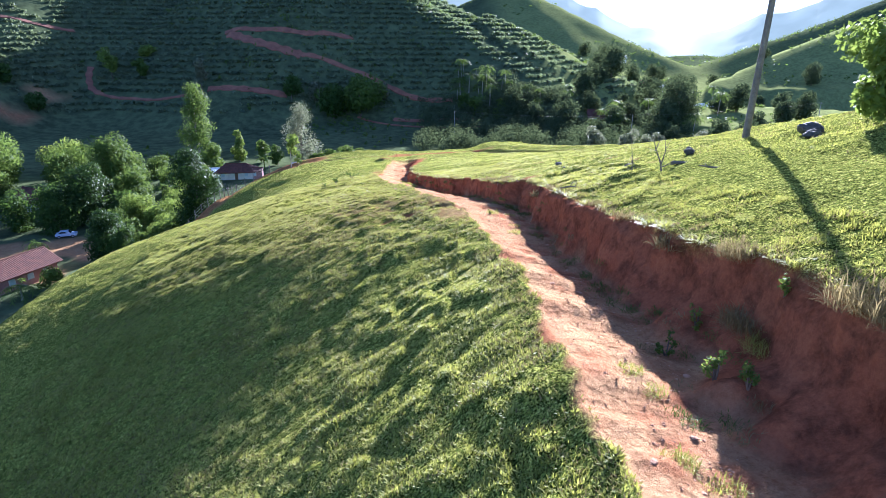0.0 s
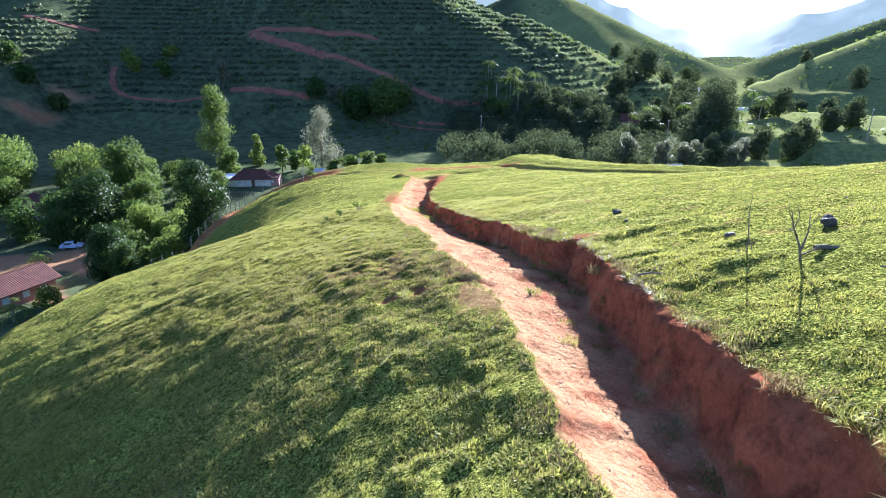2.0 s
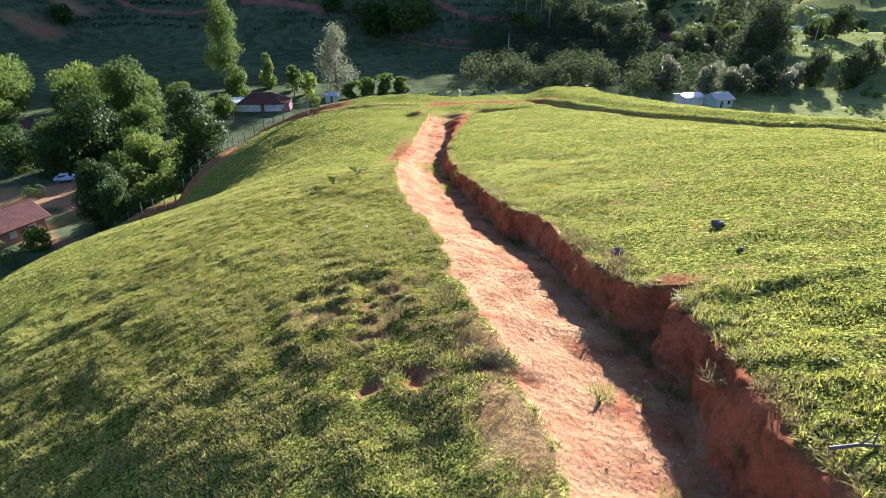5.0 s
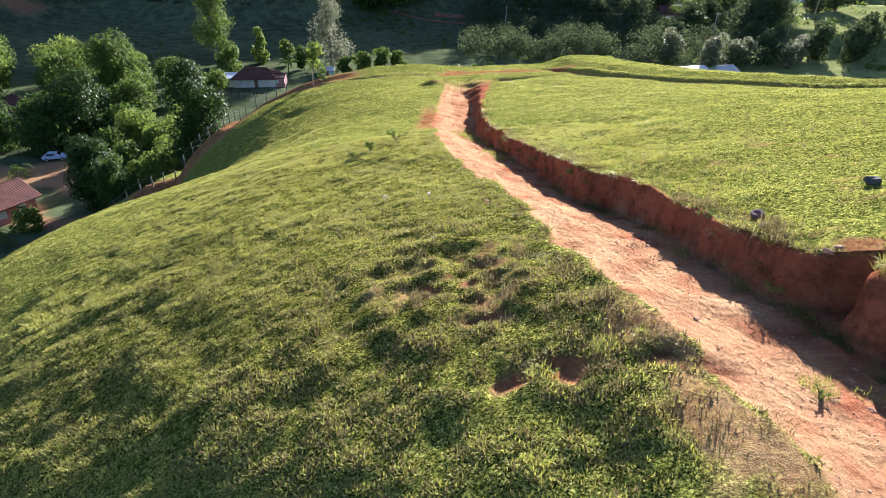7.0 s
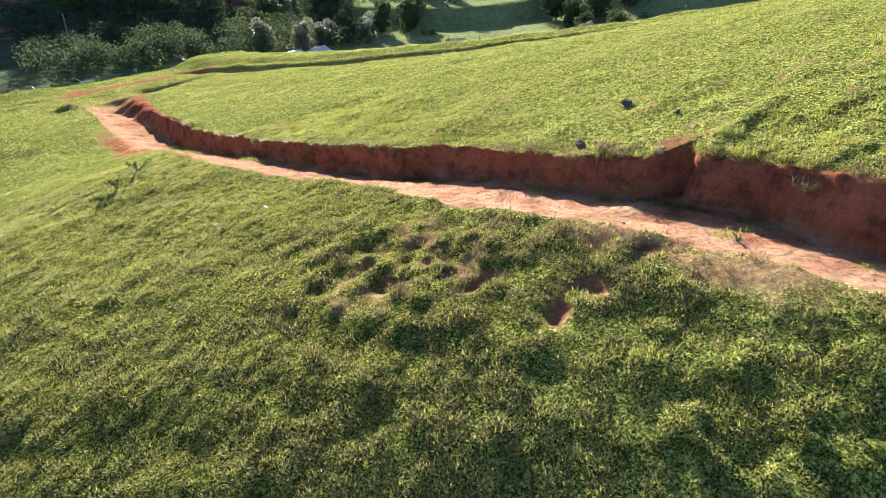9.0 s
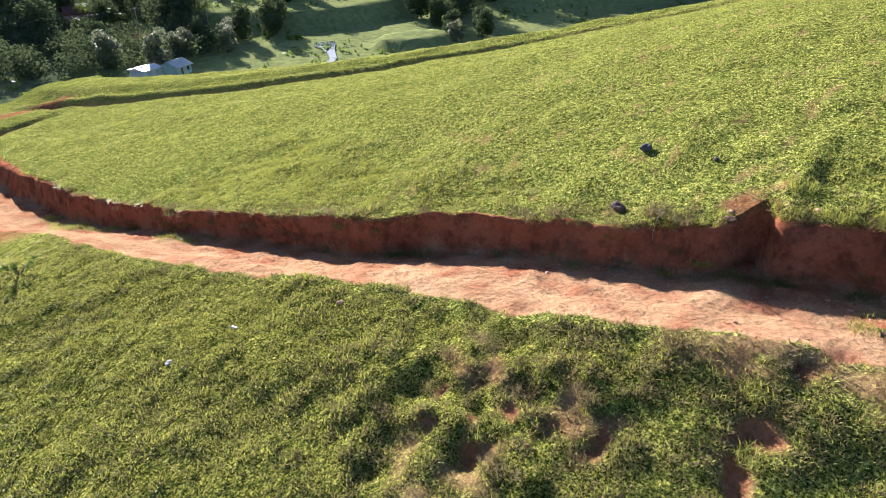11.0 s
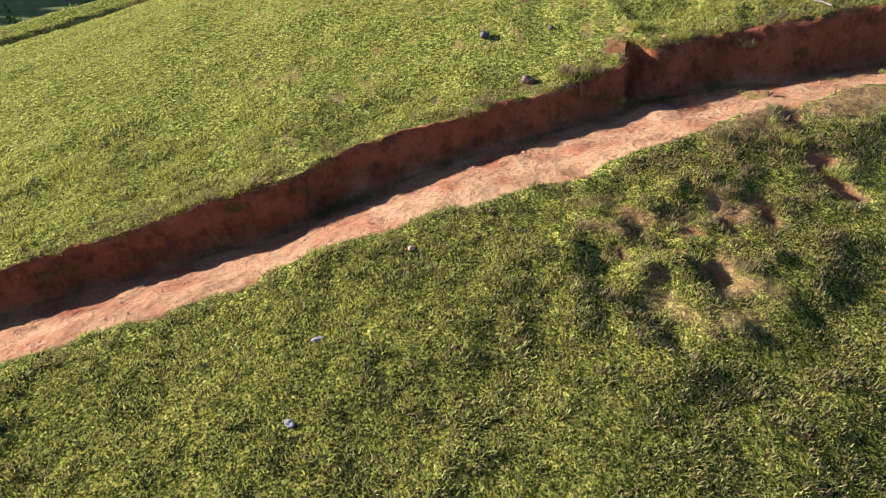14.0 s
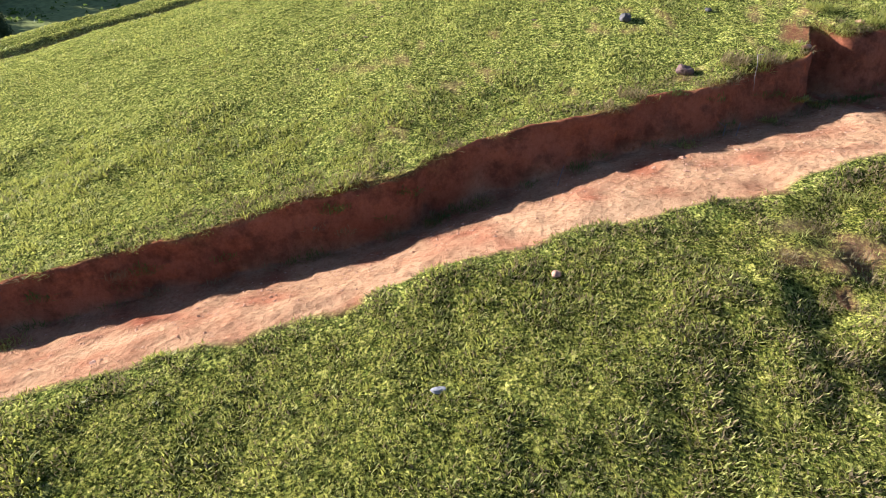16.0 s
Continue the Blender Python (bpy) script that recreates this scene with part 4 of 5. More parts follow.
tagged(new("woodland", me), "close-grown dark-green woodland on the valley floor", "woodland", kind="stuff")

# red roads cut into the far slope, each a low bed of packed earth
road_earth = plain("road_earth", (0.17, 0.065, 0.04), (0.32, 0.14, 0.085), 0.35, 0.95)
for width, pts in TRACKS:
    knot = [Vector((*q, 0)) for q in pts]
    row = []
    for k in range(len(knot) - 1):
        p0, p1, p2, p3 = knot[max(k - 1, 0)], knot[k], knot[k + 1], knot[min(k + 2, len(knot) - 1)]
        for t in np.linspace(0, 1, 7)[:6 if k < len(knot) - 2 else 7]:
            row.append(0.5 * (2 * p1 + (p2 - p0) * t + (2 * p0 - 5 * p1 + 4 * p2 - p3) * t * t + (3 * p1 - p0 - 3 * p2 + p3) * t**3))
    vs, fs = [], []
    for k, q in enumerate(row):
        d = (row[min(k + 1, len(row) - 1)] - row[max(k - 1, 0)]).normalized()
        side = Vector((-d.y, d.x, 0)) * width * 0.68 * (1 + 0.25 * math.sin(k * 1.7))
        a, b = q - side, q + side
        za, zb = float(ground(a.x, a.y)), float(ground(b.x, b.y))
        vs += [(a.x, a.y, za - 0.8), (a.x, a.y, za + 0.35), (b.x, b.y, zb + 0.35), (b.x, b.y, zb - 0.8)]
        if k:
            n = 4 * k
            fs += [(n - 4 + i, n - 3 + i, n + 1 + i, n + i) for i in range(3)]
    me = mesh_of("road", vs, fs)
    me.materials.append(road_earth)
    tagged(new("road", me), "red earth road cut into the coffee slope", "road", kind="structure")

# far mountains in the haze: a nearer pair of spurs and the range behind them
def range_of(name, label, r0, r1, crest, colour, strength, seed):
    az = np.radians(np.linspace(-75, 120, 260))
    rows_ = []
    for k, t in enumerate(np.linspace(0, 1, 12)):
        top = crest(np.degrees(az)) + 7 * fbm(az * 26, az * 0, 4, seed)
        h = -40 + t**0.8 * (top + 40) + 5 * fbm(az * 60, az * 0 + k * 0.7, 3, seed + 2) * t * (1 - t)
        r = r0 + (r1 - r0) * t
        rows_.append(np.stack([np.sin(az) * r, np.cos(az) * r, h], 1))
    g = np.stack(rows_)
    i = np.arange(g.shape[0] * g.shape[1]).reshape(g.shape[:2])
    me = mesh_of(name, g.reshape(-1, 3), np.stack([i[:-1, :-1], i[:-1, 1:], i[1:, 1:], i[1:, :-1]], -1).reshape(-1, 4), True)
    mat, nt, bsdf, link = material("hazy_" + name)
    # haze is painted: a pale colour that the slopes themselves emit
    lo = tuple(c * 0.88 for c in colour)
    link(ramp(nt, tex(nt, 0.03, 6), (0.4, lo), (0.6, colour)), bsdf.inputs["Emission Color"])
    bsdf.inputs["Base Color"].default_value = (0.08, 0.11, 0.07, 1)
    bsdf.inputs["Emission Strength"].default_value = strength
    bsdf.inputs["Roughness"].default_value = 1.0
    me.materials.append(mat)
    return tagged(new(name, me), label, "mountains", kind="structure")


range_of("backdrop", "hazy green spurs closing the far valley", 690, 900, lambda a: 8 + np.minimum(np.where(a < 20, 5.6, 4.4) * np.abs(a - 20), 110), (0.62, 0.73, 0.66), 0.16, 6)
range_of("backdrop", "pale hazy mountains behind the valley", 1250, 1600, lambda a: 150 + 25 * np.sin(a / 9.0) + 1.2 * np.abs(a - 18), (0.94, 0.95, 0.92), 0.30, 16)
# ---------------------------------------------------------------- things on the hill
weathered = plain("weathered_wood", (0.13, 0.11, 0.09), (0.27, 0.24, 0.20), 4, 0.85, 0, 0.015)
dead_wood = plain("dead_wood", (0.10, 0.085, 0.07), (0.22, 0.19, 0.16), 9, 0.85, 0, 0.01)
dark_rock = plain("dark_rock", (0.045, 0.042, 0.04), (0.13, 0.12, 0.105), 5, 0.85, 0, 0.03)
pale_stone = plain("pale_stone", (0.20, 0.20, 0.19), (0.34, 0.34, 0.32), 6, 0.7, 0, 0.01)
clod = plain("earth_clod", (0.36, 0.18, 0.10), (0.58, 0.36, 0.22), 6, 0.95, 0, 0.02)
metal = plain("galvanised_metal", (0.35, 0.36, 0.37), (0.5, 0.5, 0.5), 8, 0.45, 0.7)
insulator = plain("brown_porcelain", (0.10, 0.05, 0.03), (0.16, 0.08, 0.05), 8, 0.25)


def rock(name, at, label, size, mat, seed, flat=0.7, category="rock"):
    """An uneven boulder, sunk a little into the turf."""
    bm = bmesh.new()
    bmesh.ops.create_icosphere(bm, subdivisions=3, radius=1.0)
    for v in bm.verts:
        p = v.co.copy()
        k = 1 + 0.32 * noise.noise(p * 1.1 + Vector((seed * 3.1, 0, 0))) + 0.12 * noise.noise(p * 3.3 + Vector((0, seed, 0)))
        v.co = Vector((p.x * size[0], p.y * size[1], (p.z * flat + 0.45) * size[2])) * k
    ob = part(name, bm, mat, None)
    ob.location, ob.rotation_euler = at, (0, 0, seed)
    return tagged(ob, label, category)


rock("rock", spot(9.85, 24.5), "dark weathered boulder in the meadow grass", (0.25, 0.2, 0.23), dark_rock, 1)
rock("rock", spot(7.86, 25.8), "small dark stone in the meadow grass", (0.17, 0.13, 0.14), dark_rock, 2)
rock("rock", spot(6.35, 33.4), "grey boulder in the grass above the bank", (0.19, 0.15, 0.16), dark_rock, 3)
rock("rock", spot(6.23, 31.34), "small grey stone in the grass above the bank", (0.09, 0.07, 0.07), dark_rock, 4)
rock("rock", spot(13.0, 21.9), "dark jagged rock below the meadow shrub", (0.5, 0.3, 0.34), dark_rock, 5)
rock("rock", spot(12.5, 20.9), "low dark rock below the meadow shrub", (0.3, 0.24, 0.2), dark_rock, 6)
rock("stone", spot(-6.36, 38.34), "pale stone lying in the grass", (0.10, 0.07, 0.05), pale_stone, 7, category="stone")
rock("stone", spot(-4.82, 38.0), "small pale stone lying in the grass", (0.10, 0.06, 0.04), pale_stone, 8, category="stone")
rock("stone", spot(-2.9, 36.3), "small brown stone lying in the grass", (0.09, 0.07, 0.05), clod, 9, category="stone")
for k, (x, y, a, b, c) in enumerate([(3.72, 29.95, 0.13, 0.09, 0.08), (3.95, 30.05, 0.10, 0.08, 0.07), (4.6, 28.4, 0.12, 0.09, 0.08)]):
    rock("earth_block", spot(x, y, -0.05), "small block of red clay lying at the gully's mouth", (a, b, c), clod, 90 + k, category="earth block")
rng = np.random.default_rng(17)
for k in range(26):                                # clods that fell on the track from the bank
    y = rng.uniform(6, 50)
    w = rng.uniform(0.35, 0.98) if k % 3 else rng.uniform(0.05, 0.9)
    x = float(track_left(y) + w * (bank_top(y) - bank_run(y) - track_left(y)))
    s = rng.uniform(0.03, 0.065)
    rock("clod", spot(x, y, -0.01), "clod of dry red earth on the track", (s * 1.3, s, s * 0.6), clod, 20 + k, category="clod")

# crumbled earth strewn over the track, thickest towards the bank
n = 9000
y = rng.uniform(5, 58, n)
w = np.where(rng.random(n) < 0.7, rng.normal(0.62, 0.17, n), rng.uniform(0.03, 0.97, n))
x = grass_lip(y) + np.clip(w, 0.03, 1.0) * (bank_lip(y) - bank_run(y) - grass_lip(y))
c = np.column_stack([x, y, ground_parts(x, y, False)[0] + 0.004])
size = 0.007 + 0.030 * rng.random(n)**5
corner = np.array([(1, 0, 0), (-1, 0, 0), (0, 1, 0), (0, -1, 0), (0, 0, 1), (0, 0, -1)], float)
turn = rng.uniform(0, 6.28, n)
shape = corner[None] * size[:, None, None] * rng.uniform(0.6, 1.4, (n, 6, 1)) * (1, 1, 0.55)
vx, vy = shape[..., 0] * np.cos(turn)[:, None] - shape[..., 1] * np.sin(turn)[:, None], shape[..., 0] * np.sin(turn)[:, None] + shape[..., 1] * np.cos(turn)[:, None]
v = c[:, None] + np.stack([vx, vy, shape[..., 2]], -1)
eight = np.array([(0, 2, 4), (2, 1, 4), (1, 3, 4), (3, 0, 4), (2, 0, 5), (1, 2, 5), (3, 1, 5), (0, 3, 5)])
me = mesh_of("crumbs", v.reshape(-1, 3), (np.arange(n)[:, None, None] * 6 + eight[None]).reshape(-1, 3))
me.materials.append(clod)
tagged(new("crumbs", me), "loose crumbs of dry red earth on the track", "earth crumbs", kind="stuff")


def branch(name, at, label, stems, mat=None, category="dead branch"):
    ob = thing(name, at, 0, label, category)
    for pts, r0, r1 in stems:
        n = len(pts)
        piece("stem", mesh_of("stem", *tube(pts, [r0 + (r1 - r0) * i / (n - 1) for i in range(n)], 6), True), mat or dead_wood, ob)
    return ob


branch("dead_shrub", spot(8.0, 22.15), "bare dead shrub standing in the meadow", [
    ([(0, 0, -0.1), (-0.10, 0, 0.35), (-0.30, 0.05, 0.8), (-0.42, 0.05, 1.25)], 0.0358, 0.0078), ([(-0.06, 0, 0.25), (0.05, 0.03, 0.7), (0.02, 0.05, 1.2)], 0.026, 0.0065),
    ([(-0.2, 0, 0.6), (-0.32, -0.1, 0.75), (-0.62, -0.1, 0.85)], 0.0228, 0.0065), ([(-0.28, 0.05, 0.8), (-0.18, 0.1, 1.05), (-0.25, 0.12, 1.3)], 0.0163, 0.0052),
    ([(0.0, 0, 0.15), (0.2, 0, 0.25), (0.42, 0.02, 0.4)], 0.0228, 0.0065), ([(-0.36, 0.05, 1.0), (-0.5, 0, 1.2), (-0.52, 0, 1.4)], 0.013, 0.0039), ([(0.04, 0.04, 0.8), (0.16, 0.0, 1.0), (0.18, 0, 1.15)], 0.0117, 0.0039)], category="dead shrub")
branch("fallen_log", spot(8.65, 22.4), "short grey log lying in the grass", [([(-0.25, 0, 0.03), (0.0, 0.02, 0.06), (0.32, -0.05, 0.05)], 0.075, 0.05)], weathered, "log")
branch("dead_sapling", spot(7.3, 23.4), "thin dead sapling standing in the meadow", [([(0, 0, -0.1), (-0.04, 0, 0.5), (-0.12, 0, 1.1), (-0.1, 0, 1.65)], 0.0228, 0.0052), ([(-0.03, 0, 0.4), (0.1, 0.05, 0.22), (0.16, 0.05, 0.02)], 0.0195, 0.0078), ([(0, 0, 0.05), (-0.15, 0, 0.12), (-0.3, 0, 0.03)], 0.013, 0.0065)])
branch("fallen_branch", spot(8.9, 20.1), "grey branch lying in the meadow grass", [([(-0.4, 0.1, 0.1), (-0.1, 0, 0.06), (0.3, -0.15, 0.05)], 0.02, 0.045), ([(-0.15, 0, 0.06), (-0.3, -0.1, 0.2)], 0.02, 0.008)], weathered)
branch("fallen_branch", spot(4.97, 23.5), "dark broken branch lying near the bank's edge", [([(-0.4, 0.0, 0.05), (0, 0.05, 0.1), (0.45, 0.1, 0.06)], 0.03, 0.02), ([(0, 0.05, 0.1), (0.12, 0, 0.35)], 0.02, 0.008), ([(0.2, 0.08, 0.08), (0.3, 0.2, 0.28)], 0.016, 0.008)])
branch("fallen_branch", spot(1.35, 35.6), "thin dry twig at the foot of the bank", [([(-0.3, 0.1, 0.02), (0, 0, 0.12), (0.25, -0.1, 0.25)], 0.012, 0.006)], weathered, "twig")

# the wooden power pole
pole = thing("utility_pole", spot(12.85, 26.2), 0, "weathered wooden power pole standing in the meadow", "utility pole")
piece("pole", mesh_of("pole", *tube([(0, 0, -0.5), (0, 0, 0.3), (0.12, -0.05, 4.0), (0.26, -0.1, 8.6)], [0.155, 0.145, 0.125, 0.10], 14), True), weathered, pole)
part("crossarm", box(bmesh.new(), -0.85, -0.26, 8.0, 1.3, -0.14, 8.13, 0.01), weathered, pole)
for x in (-0.7, 0.15, 1.15):
    bm = bmesh.new()
    for z, r in ((8.13, 0.03), (8.17, 0.07), (8.22, 0.05), (8.26, 0.065)):
        bmesh.ops.create_cone(bm, cap_ends=True, segments=10, radius1=r, radius2=r * 0.7, depth=0.06, matrix=Matrix.Translation((x, -0.2, z + 0.03)))
    part("insulator", bm, insulator, pole)

# shrubs, weeds and tall grass
tree("shrub", spot(13.4, 18.6), "spreading bright-green shrub at the meadow's edge", "shrub", 3.4, 2.2, 14, 3800, 0.13, leaf_light, 141, 0.09, 0.12, "vase", pale_bark)
tree("shrub", spot(15.0, 21.0), "leafy shrub at the meadow's edge", "shrub", 3.0, 2.2, 12, 2400, 0.12, leaf_light, 142, 0.08, 0.05)
branch("dead_branch", spot(13.6, 17.2), "bare grey trunk above the meadow shrub", [([(0, 0, -0.2), (0.1, 0, 3.0), (0.0, 0.1, 5.5), (-0.25, 0.1, 7.0)], 0.09, 0.03), ([(0.05, 0.05, 4.5), (0.4, 0, 5.4)], 0.03, 0.01)], category="dead tree")


def weed(at, height, seed, label, mat=None):
    rng = np.random.default_rng(seed)
    ob = thing("weed", at, 0, label, "weed")
    tips = [(rng.normal(0, height * 0.32), rng.normal(0, height * 0.32), height * rng.uniform(0.35, 1)) for _ in range(5)]
    for t in tips:
        piece("stem", mesh_of("stem", *tube([(0, 0, -0.05), (t[0] * 0.4, t[1] * 0.4, t[2] * 0.55), t], [0.02, 0.014, 0.006], 5), True), bark, ob)
    cs = [np.array(t) * f for t in tips for f in (1.0, 0.75)]
    lv, lf = leaves(cs, [(height * 0.17,) * 3] * len(cs), 260, height * 0.075, rng, hollow=0.1)
    piece("foliage", mesh_of("foliage", lv, lf), mat or leaf_mid, ob)
    return ob


weed(spot(-8.15, 45.9), 0.55, 1, "dark leafy weed standing in the pasture")
weed(spot(-8.85, 45.2), 0.32, 2, "small leafy weed standing in the pasture")
weed(spot(-7.15, 47.0), 0.52, 3, "broad leafy weed beside the track")
weed(spot(2.1, 26.4), 0.2, 5, "leafy weed growing on the track", leaf_light)
weed(spot(4.6, 9.1), 0.55, 6, "leafy weed on the eroded bank", leaf_light)
weed(spot(4.9, 8.6), 0.45, 7, "leafy weed on the eroded bank")
weed(spot(4.45, 10.9), 0.45, 8, "leafy weed at the foot of the bank")
weed(spot(5.2, 11.4), 0.4, 9, "leafy weed on the eroded bank", leaf_light)
weed(spot(6.0, 9.9), 0.5, 10, "leafy weed below the bank's lip", leaf_light)
for k, (x, y, n, ln, mat, lab) in enumerate([
        (-1.5, 31.45, 260, 0.32, grass_blade, "dense green grass tuft on the pasture"), (1.95, 32.8, 160, 0.30, grass_blade, "green grass tuft on the track"), (1.2, 37.2, 120, 0.25, grass_blade, "green grass tuft at the bank's foot"),
        (2.2, 26.7, 200, 0.36, grass_blade, "green grass tuft on the track"), (3.0, 26.6, 120, 0.28, grass_blade, "green grass tuft beside the gully"), (2.75, 22.5, 160, 0.32, grass_blade, "green grass tuft on the track"), (2.9, 24.0, 130, 0.26, grass_blade, "green grass tuft on the track"),
        (3.3, 9.6, 340, 0.28, grass_blade, "low green grass patch on the track"), (3.5, 8.9, 260, 0.25, grass_blade, "low green grass patch on the track"), (3.2, 6.9, 420, 0.30, grass_blade, "low green grass patch on the track"), (3.6, 6.4, 300, 0.26, grass_blade, "low green grass patch on the track"),
        (5.7, 10.5, 420, 0.62, dry_blade, "tall straw-coloured grass on the bank's lip"), (5.9, 11.6, 360, 0.55, dry_blade, "tall straw-coloured grass on the bank's lip"), (5.75, 9.7, 260, 0.6, grass_blade, "tall green grass on the bank's lip"),
        (6.15, 7.4, 420, 0.66, dry_blade, "tall straw-coloured grass on the bank"), (6.3, 7.0, 300, 0.6, grass_blade, "tall green grass on the bank"), (6.1, 6.7, 240, 0.56, grass_blade, "tall green grass on the bank"), (6.1, 8.2, 260, 0.7, dry_blade, "tall dry grass on the bank's lip"),
        (5.4, 13.9, 220, 0.5, dry_blade, "dry grass on the bank's lip"), (5.1, 16.8, 200, 0.42, dry_blade, "dry grass on the bank's lip"), (4.2, 26.2, 240, 0.42, dry_blade, "dry grass on the bank's lip"), (3.4, 31.6, 240, 0.42, dry_blade, "dry grass on the bank's lip"), (2.7, 34.0, 220, 0.38, dry_blade, "dry grass on the bank's lip"),
        (3.3, 30.9, 240, 0.36, dry_blade, "dry grass on the bank's lip"), (4.5, 28.0, 260, 0.45, grass_blade, "long grass beside the gully"), (5.3, 29.0, 260, 0.45, grass_blade, "long grass beside the gully"),
        (-4.6, 52.5, 160, 0.35, grass_blade, "green grass tuft on the track"), (-4.3, 54.0, 160, 0.35, grass_blade, "green grass tuft on the track"), (-6.9, 78.0, 260, 0.6, grass_blade, "grass-grown mound at the track's end"),
        (-0.6, 29.2, 260, 0.3, dry_blade, "dry tussock on the worn slope"), (-2.4, 29.9, 240, 0.3, dry_blade, "dry tussock on the worn slope"), (-3.2, 31.9, 240, 0.28, grass_blade, "tussock on the worn slope"), (-2.7, 31.0, 240, 0.28, dry_blade, "dry tussock on the worn slope"), (-4.4, 30.4, 240, 0.3, dry_blade, "dry tussock on the worn slope"),
        (0.3, 26.9, 160, 0.18, dry_blade, "dry tussock beside the track"), (0.9, 25.3, 140, 0.18, dry_blade, "dry tussock beside the track"), (-0.9, 27.6, 300, 0.34, grass_blade, "long grass on the worn slope"), (-2.0, 27.2, 300, 0.36, grass_blade, "long grass on the worn slope"),
        (3.1, 30.2, 420, 0.3, grass_blade, "dark grass patch in the shade of the bank"), (2.8, 30.9, 320, 0.26, grass_blade, "dark grass patch in the shade of the bank"), (3.3, 29.5, 320, 0.26, grass_blade, "dark grass patch in the shade of the bank"), (0.75, 40.1, 160, 0.24, grass_blade, "grass patch at the bank's foot"), (0.2, 41.3, 160, 0.24, grass_blade, "grass patch at the bank's foot"),
        (6.9, 13.4, 260, 0.25, grass_blade, "dark tussock in the meadow"), (7.9, 13.7, 220, 0.22, grass_blade, "dark tussock in the meadow"), (10.6, 20.2, 220, 0.22, grass_blade, "dark tussock in the meadow")]):
    tall = ln > 0.5
    tuft("grass_tuft", spot(x, y), lab, n * (2 if tall else 1), ln * (0.62 if mat is grass_blade else 0.8), mat, 200 + k, 0.12 + 0.5 * min(ln, 0.8), lean=(0.25, 1.35) if tall else (0.3, 1.25), wide=0.012 if tall else 0.03)
rng = np.random.default_rng(23)
for k in range(26):                                # grass that has grown over the slumped earth at the bend
    y = rng.uniform(45.5, 57)
    x = float(bank_top(y) - bank_run(y)) - rng.uniform(0.15, 1.15)
    tuft("grass_tuft", spot(x, y), "green grass grown over slumped earth beside the track", 150, rng.uniform(0.14, 0.24), grass_blade, 260 + k, rng.uniform(0.2, 0.4), lean=(0.3, 1.3))
for k in range(150):                                # weeds rooted under the bank; darker leaves put its shade into their colour
    y = rng.uniform(7, 52)
    x = float(bank_top(y) - bank_run(y) * rng.uniform(0.45, 1.4))
    tuft("grass_tuft", spot(x, y), "small grass tuft at the foot of the bank", 90, rng.uniform(0.10, 0.24), leaf_mid if k % 4 else dry_blade, 300 + k, 0.26, lean=(0.3, 1.3))
for k in range(120):                                # grass that hangs over the lip of the bank
    y = rng.uniform(7, 58)
    x = float(bank_lip(np.array(y))) + 0.06
    tuft("overhanging_grass", spot(x, y, -0.03), "grass hanging over the lip of the bank", 70, rng.uniform(0.18, 0.34), dry_blade if k % 3 == 0 else grass_blade, 400 + k, 0.2, lean=(0.5, 1.45))

for k in range(80):                                # ragged tussocks on the worn hump and the slope beside the track
    if k % 2:
        a, r = rng.uniform(0, 6.28), 2.4 * math.sqrt(rng.random())
        x, y = -3.4 + r * math.cos(a), 31.0 + r * math.sin(a)
    else:
        y = rng.uniform(24, 30)
        x = float(track_left(y)) - rng.uniform(0.1, 3.2)
    tuft("tussock", spot(x, y), "ragged half-dry tussock on the worn slope", 60, rng.uniform(0.10, 0.22), dry_blade if k % 3 else grass_blade, 700 + k, rng.uniform(0.12, 0.25), lean=(0.3, 1.3))

for k in range(26):
    y = rng.uniform(26.2, 28.9) if k % 3 else rng.uniform(29.9, 33.5)
    x = float(bank_lip(np.array(y))) + rng.uniform(-0.05, 0.5)
    tuft("tussock", spot(x, y), "shaggy tussock on the torn lip of the bank", 110, rng.uniform(0.14, 0.26), dry_blade if k % 4 == 0 else grass_blade, 860 + k, rng.uniform(0.14, 0.26), lean=(0.3, 1.4))

brown_earth = plain("brown_earth", (0.10, 0.06, 0.045), (0.21, 0.13, 0.10), 7, 0.95, 0, 0.03)
rock("earth_clump", spot(3.5, 32.64, -0.02), "brown clump of earth torn up at the bank's lip", (0.20, 0.16, 0.17), brown_earth, 61, category="earth clump")
for k, (x, y) in enumerate([(3.25, 33.0), (3.05, 33.4), (3.5, 32.8), (2.85, 33.7), (3.15, 33.2)]):
    tuft("hanging_straw", spot(x, y, -0.05), "dry straw hanging down the face of the bank", 110, rng.uniform(0.3, 0.45), dry_blade, 820 + k, 0.22, lean=(0.8, 2.2), wide=0.014)
branch("root", spot(3.0, 31.3, 0.1), "pale dead root hanging on the bank", [([(0.05, 0, 0.35), (-0.1, 0.03, 0.2), (-0.16, 0.05, -0.1), (-0.2, 0.02, -0.35)], 0.012, 0.005), ([(0.05, 0, 0.35), (-0.02, -0.08, 0.38)], 0.012, 0.008)], weathered, "root")
branch("twig", spot(2.45, 31.9), "dry twig at the foot of the bank", [([(-0.3, 0.15, 0.02), (-0.1, 0.05, 0.16), (0.1, -0.05, 0.14), (0.25, -0.15, 0.0)], 0.010, 0.006), ([(-0.1, 0.05, 0.14), (0.05, 0.2, 0.24)], 0.008, 0.004), ([(-0.35, -0.1, 0.02), (0.1, -0.35, 0.18)], 0.012, 0.008)], weathered, "twig")
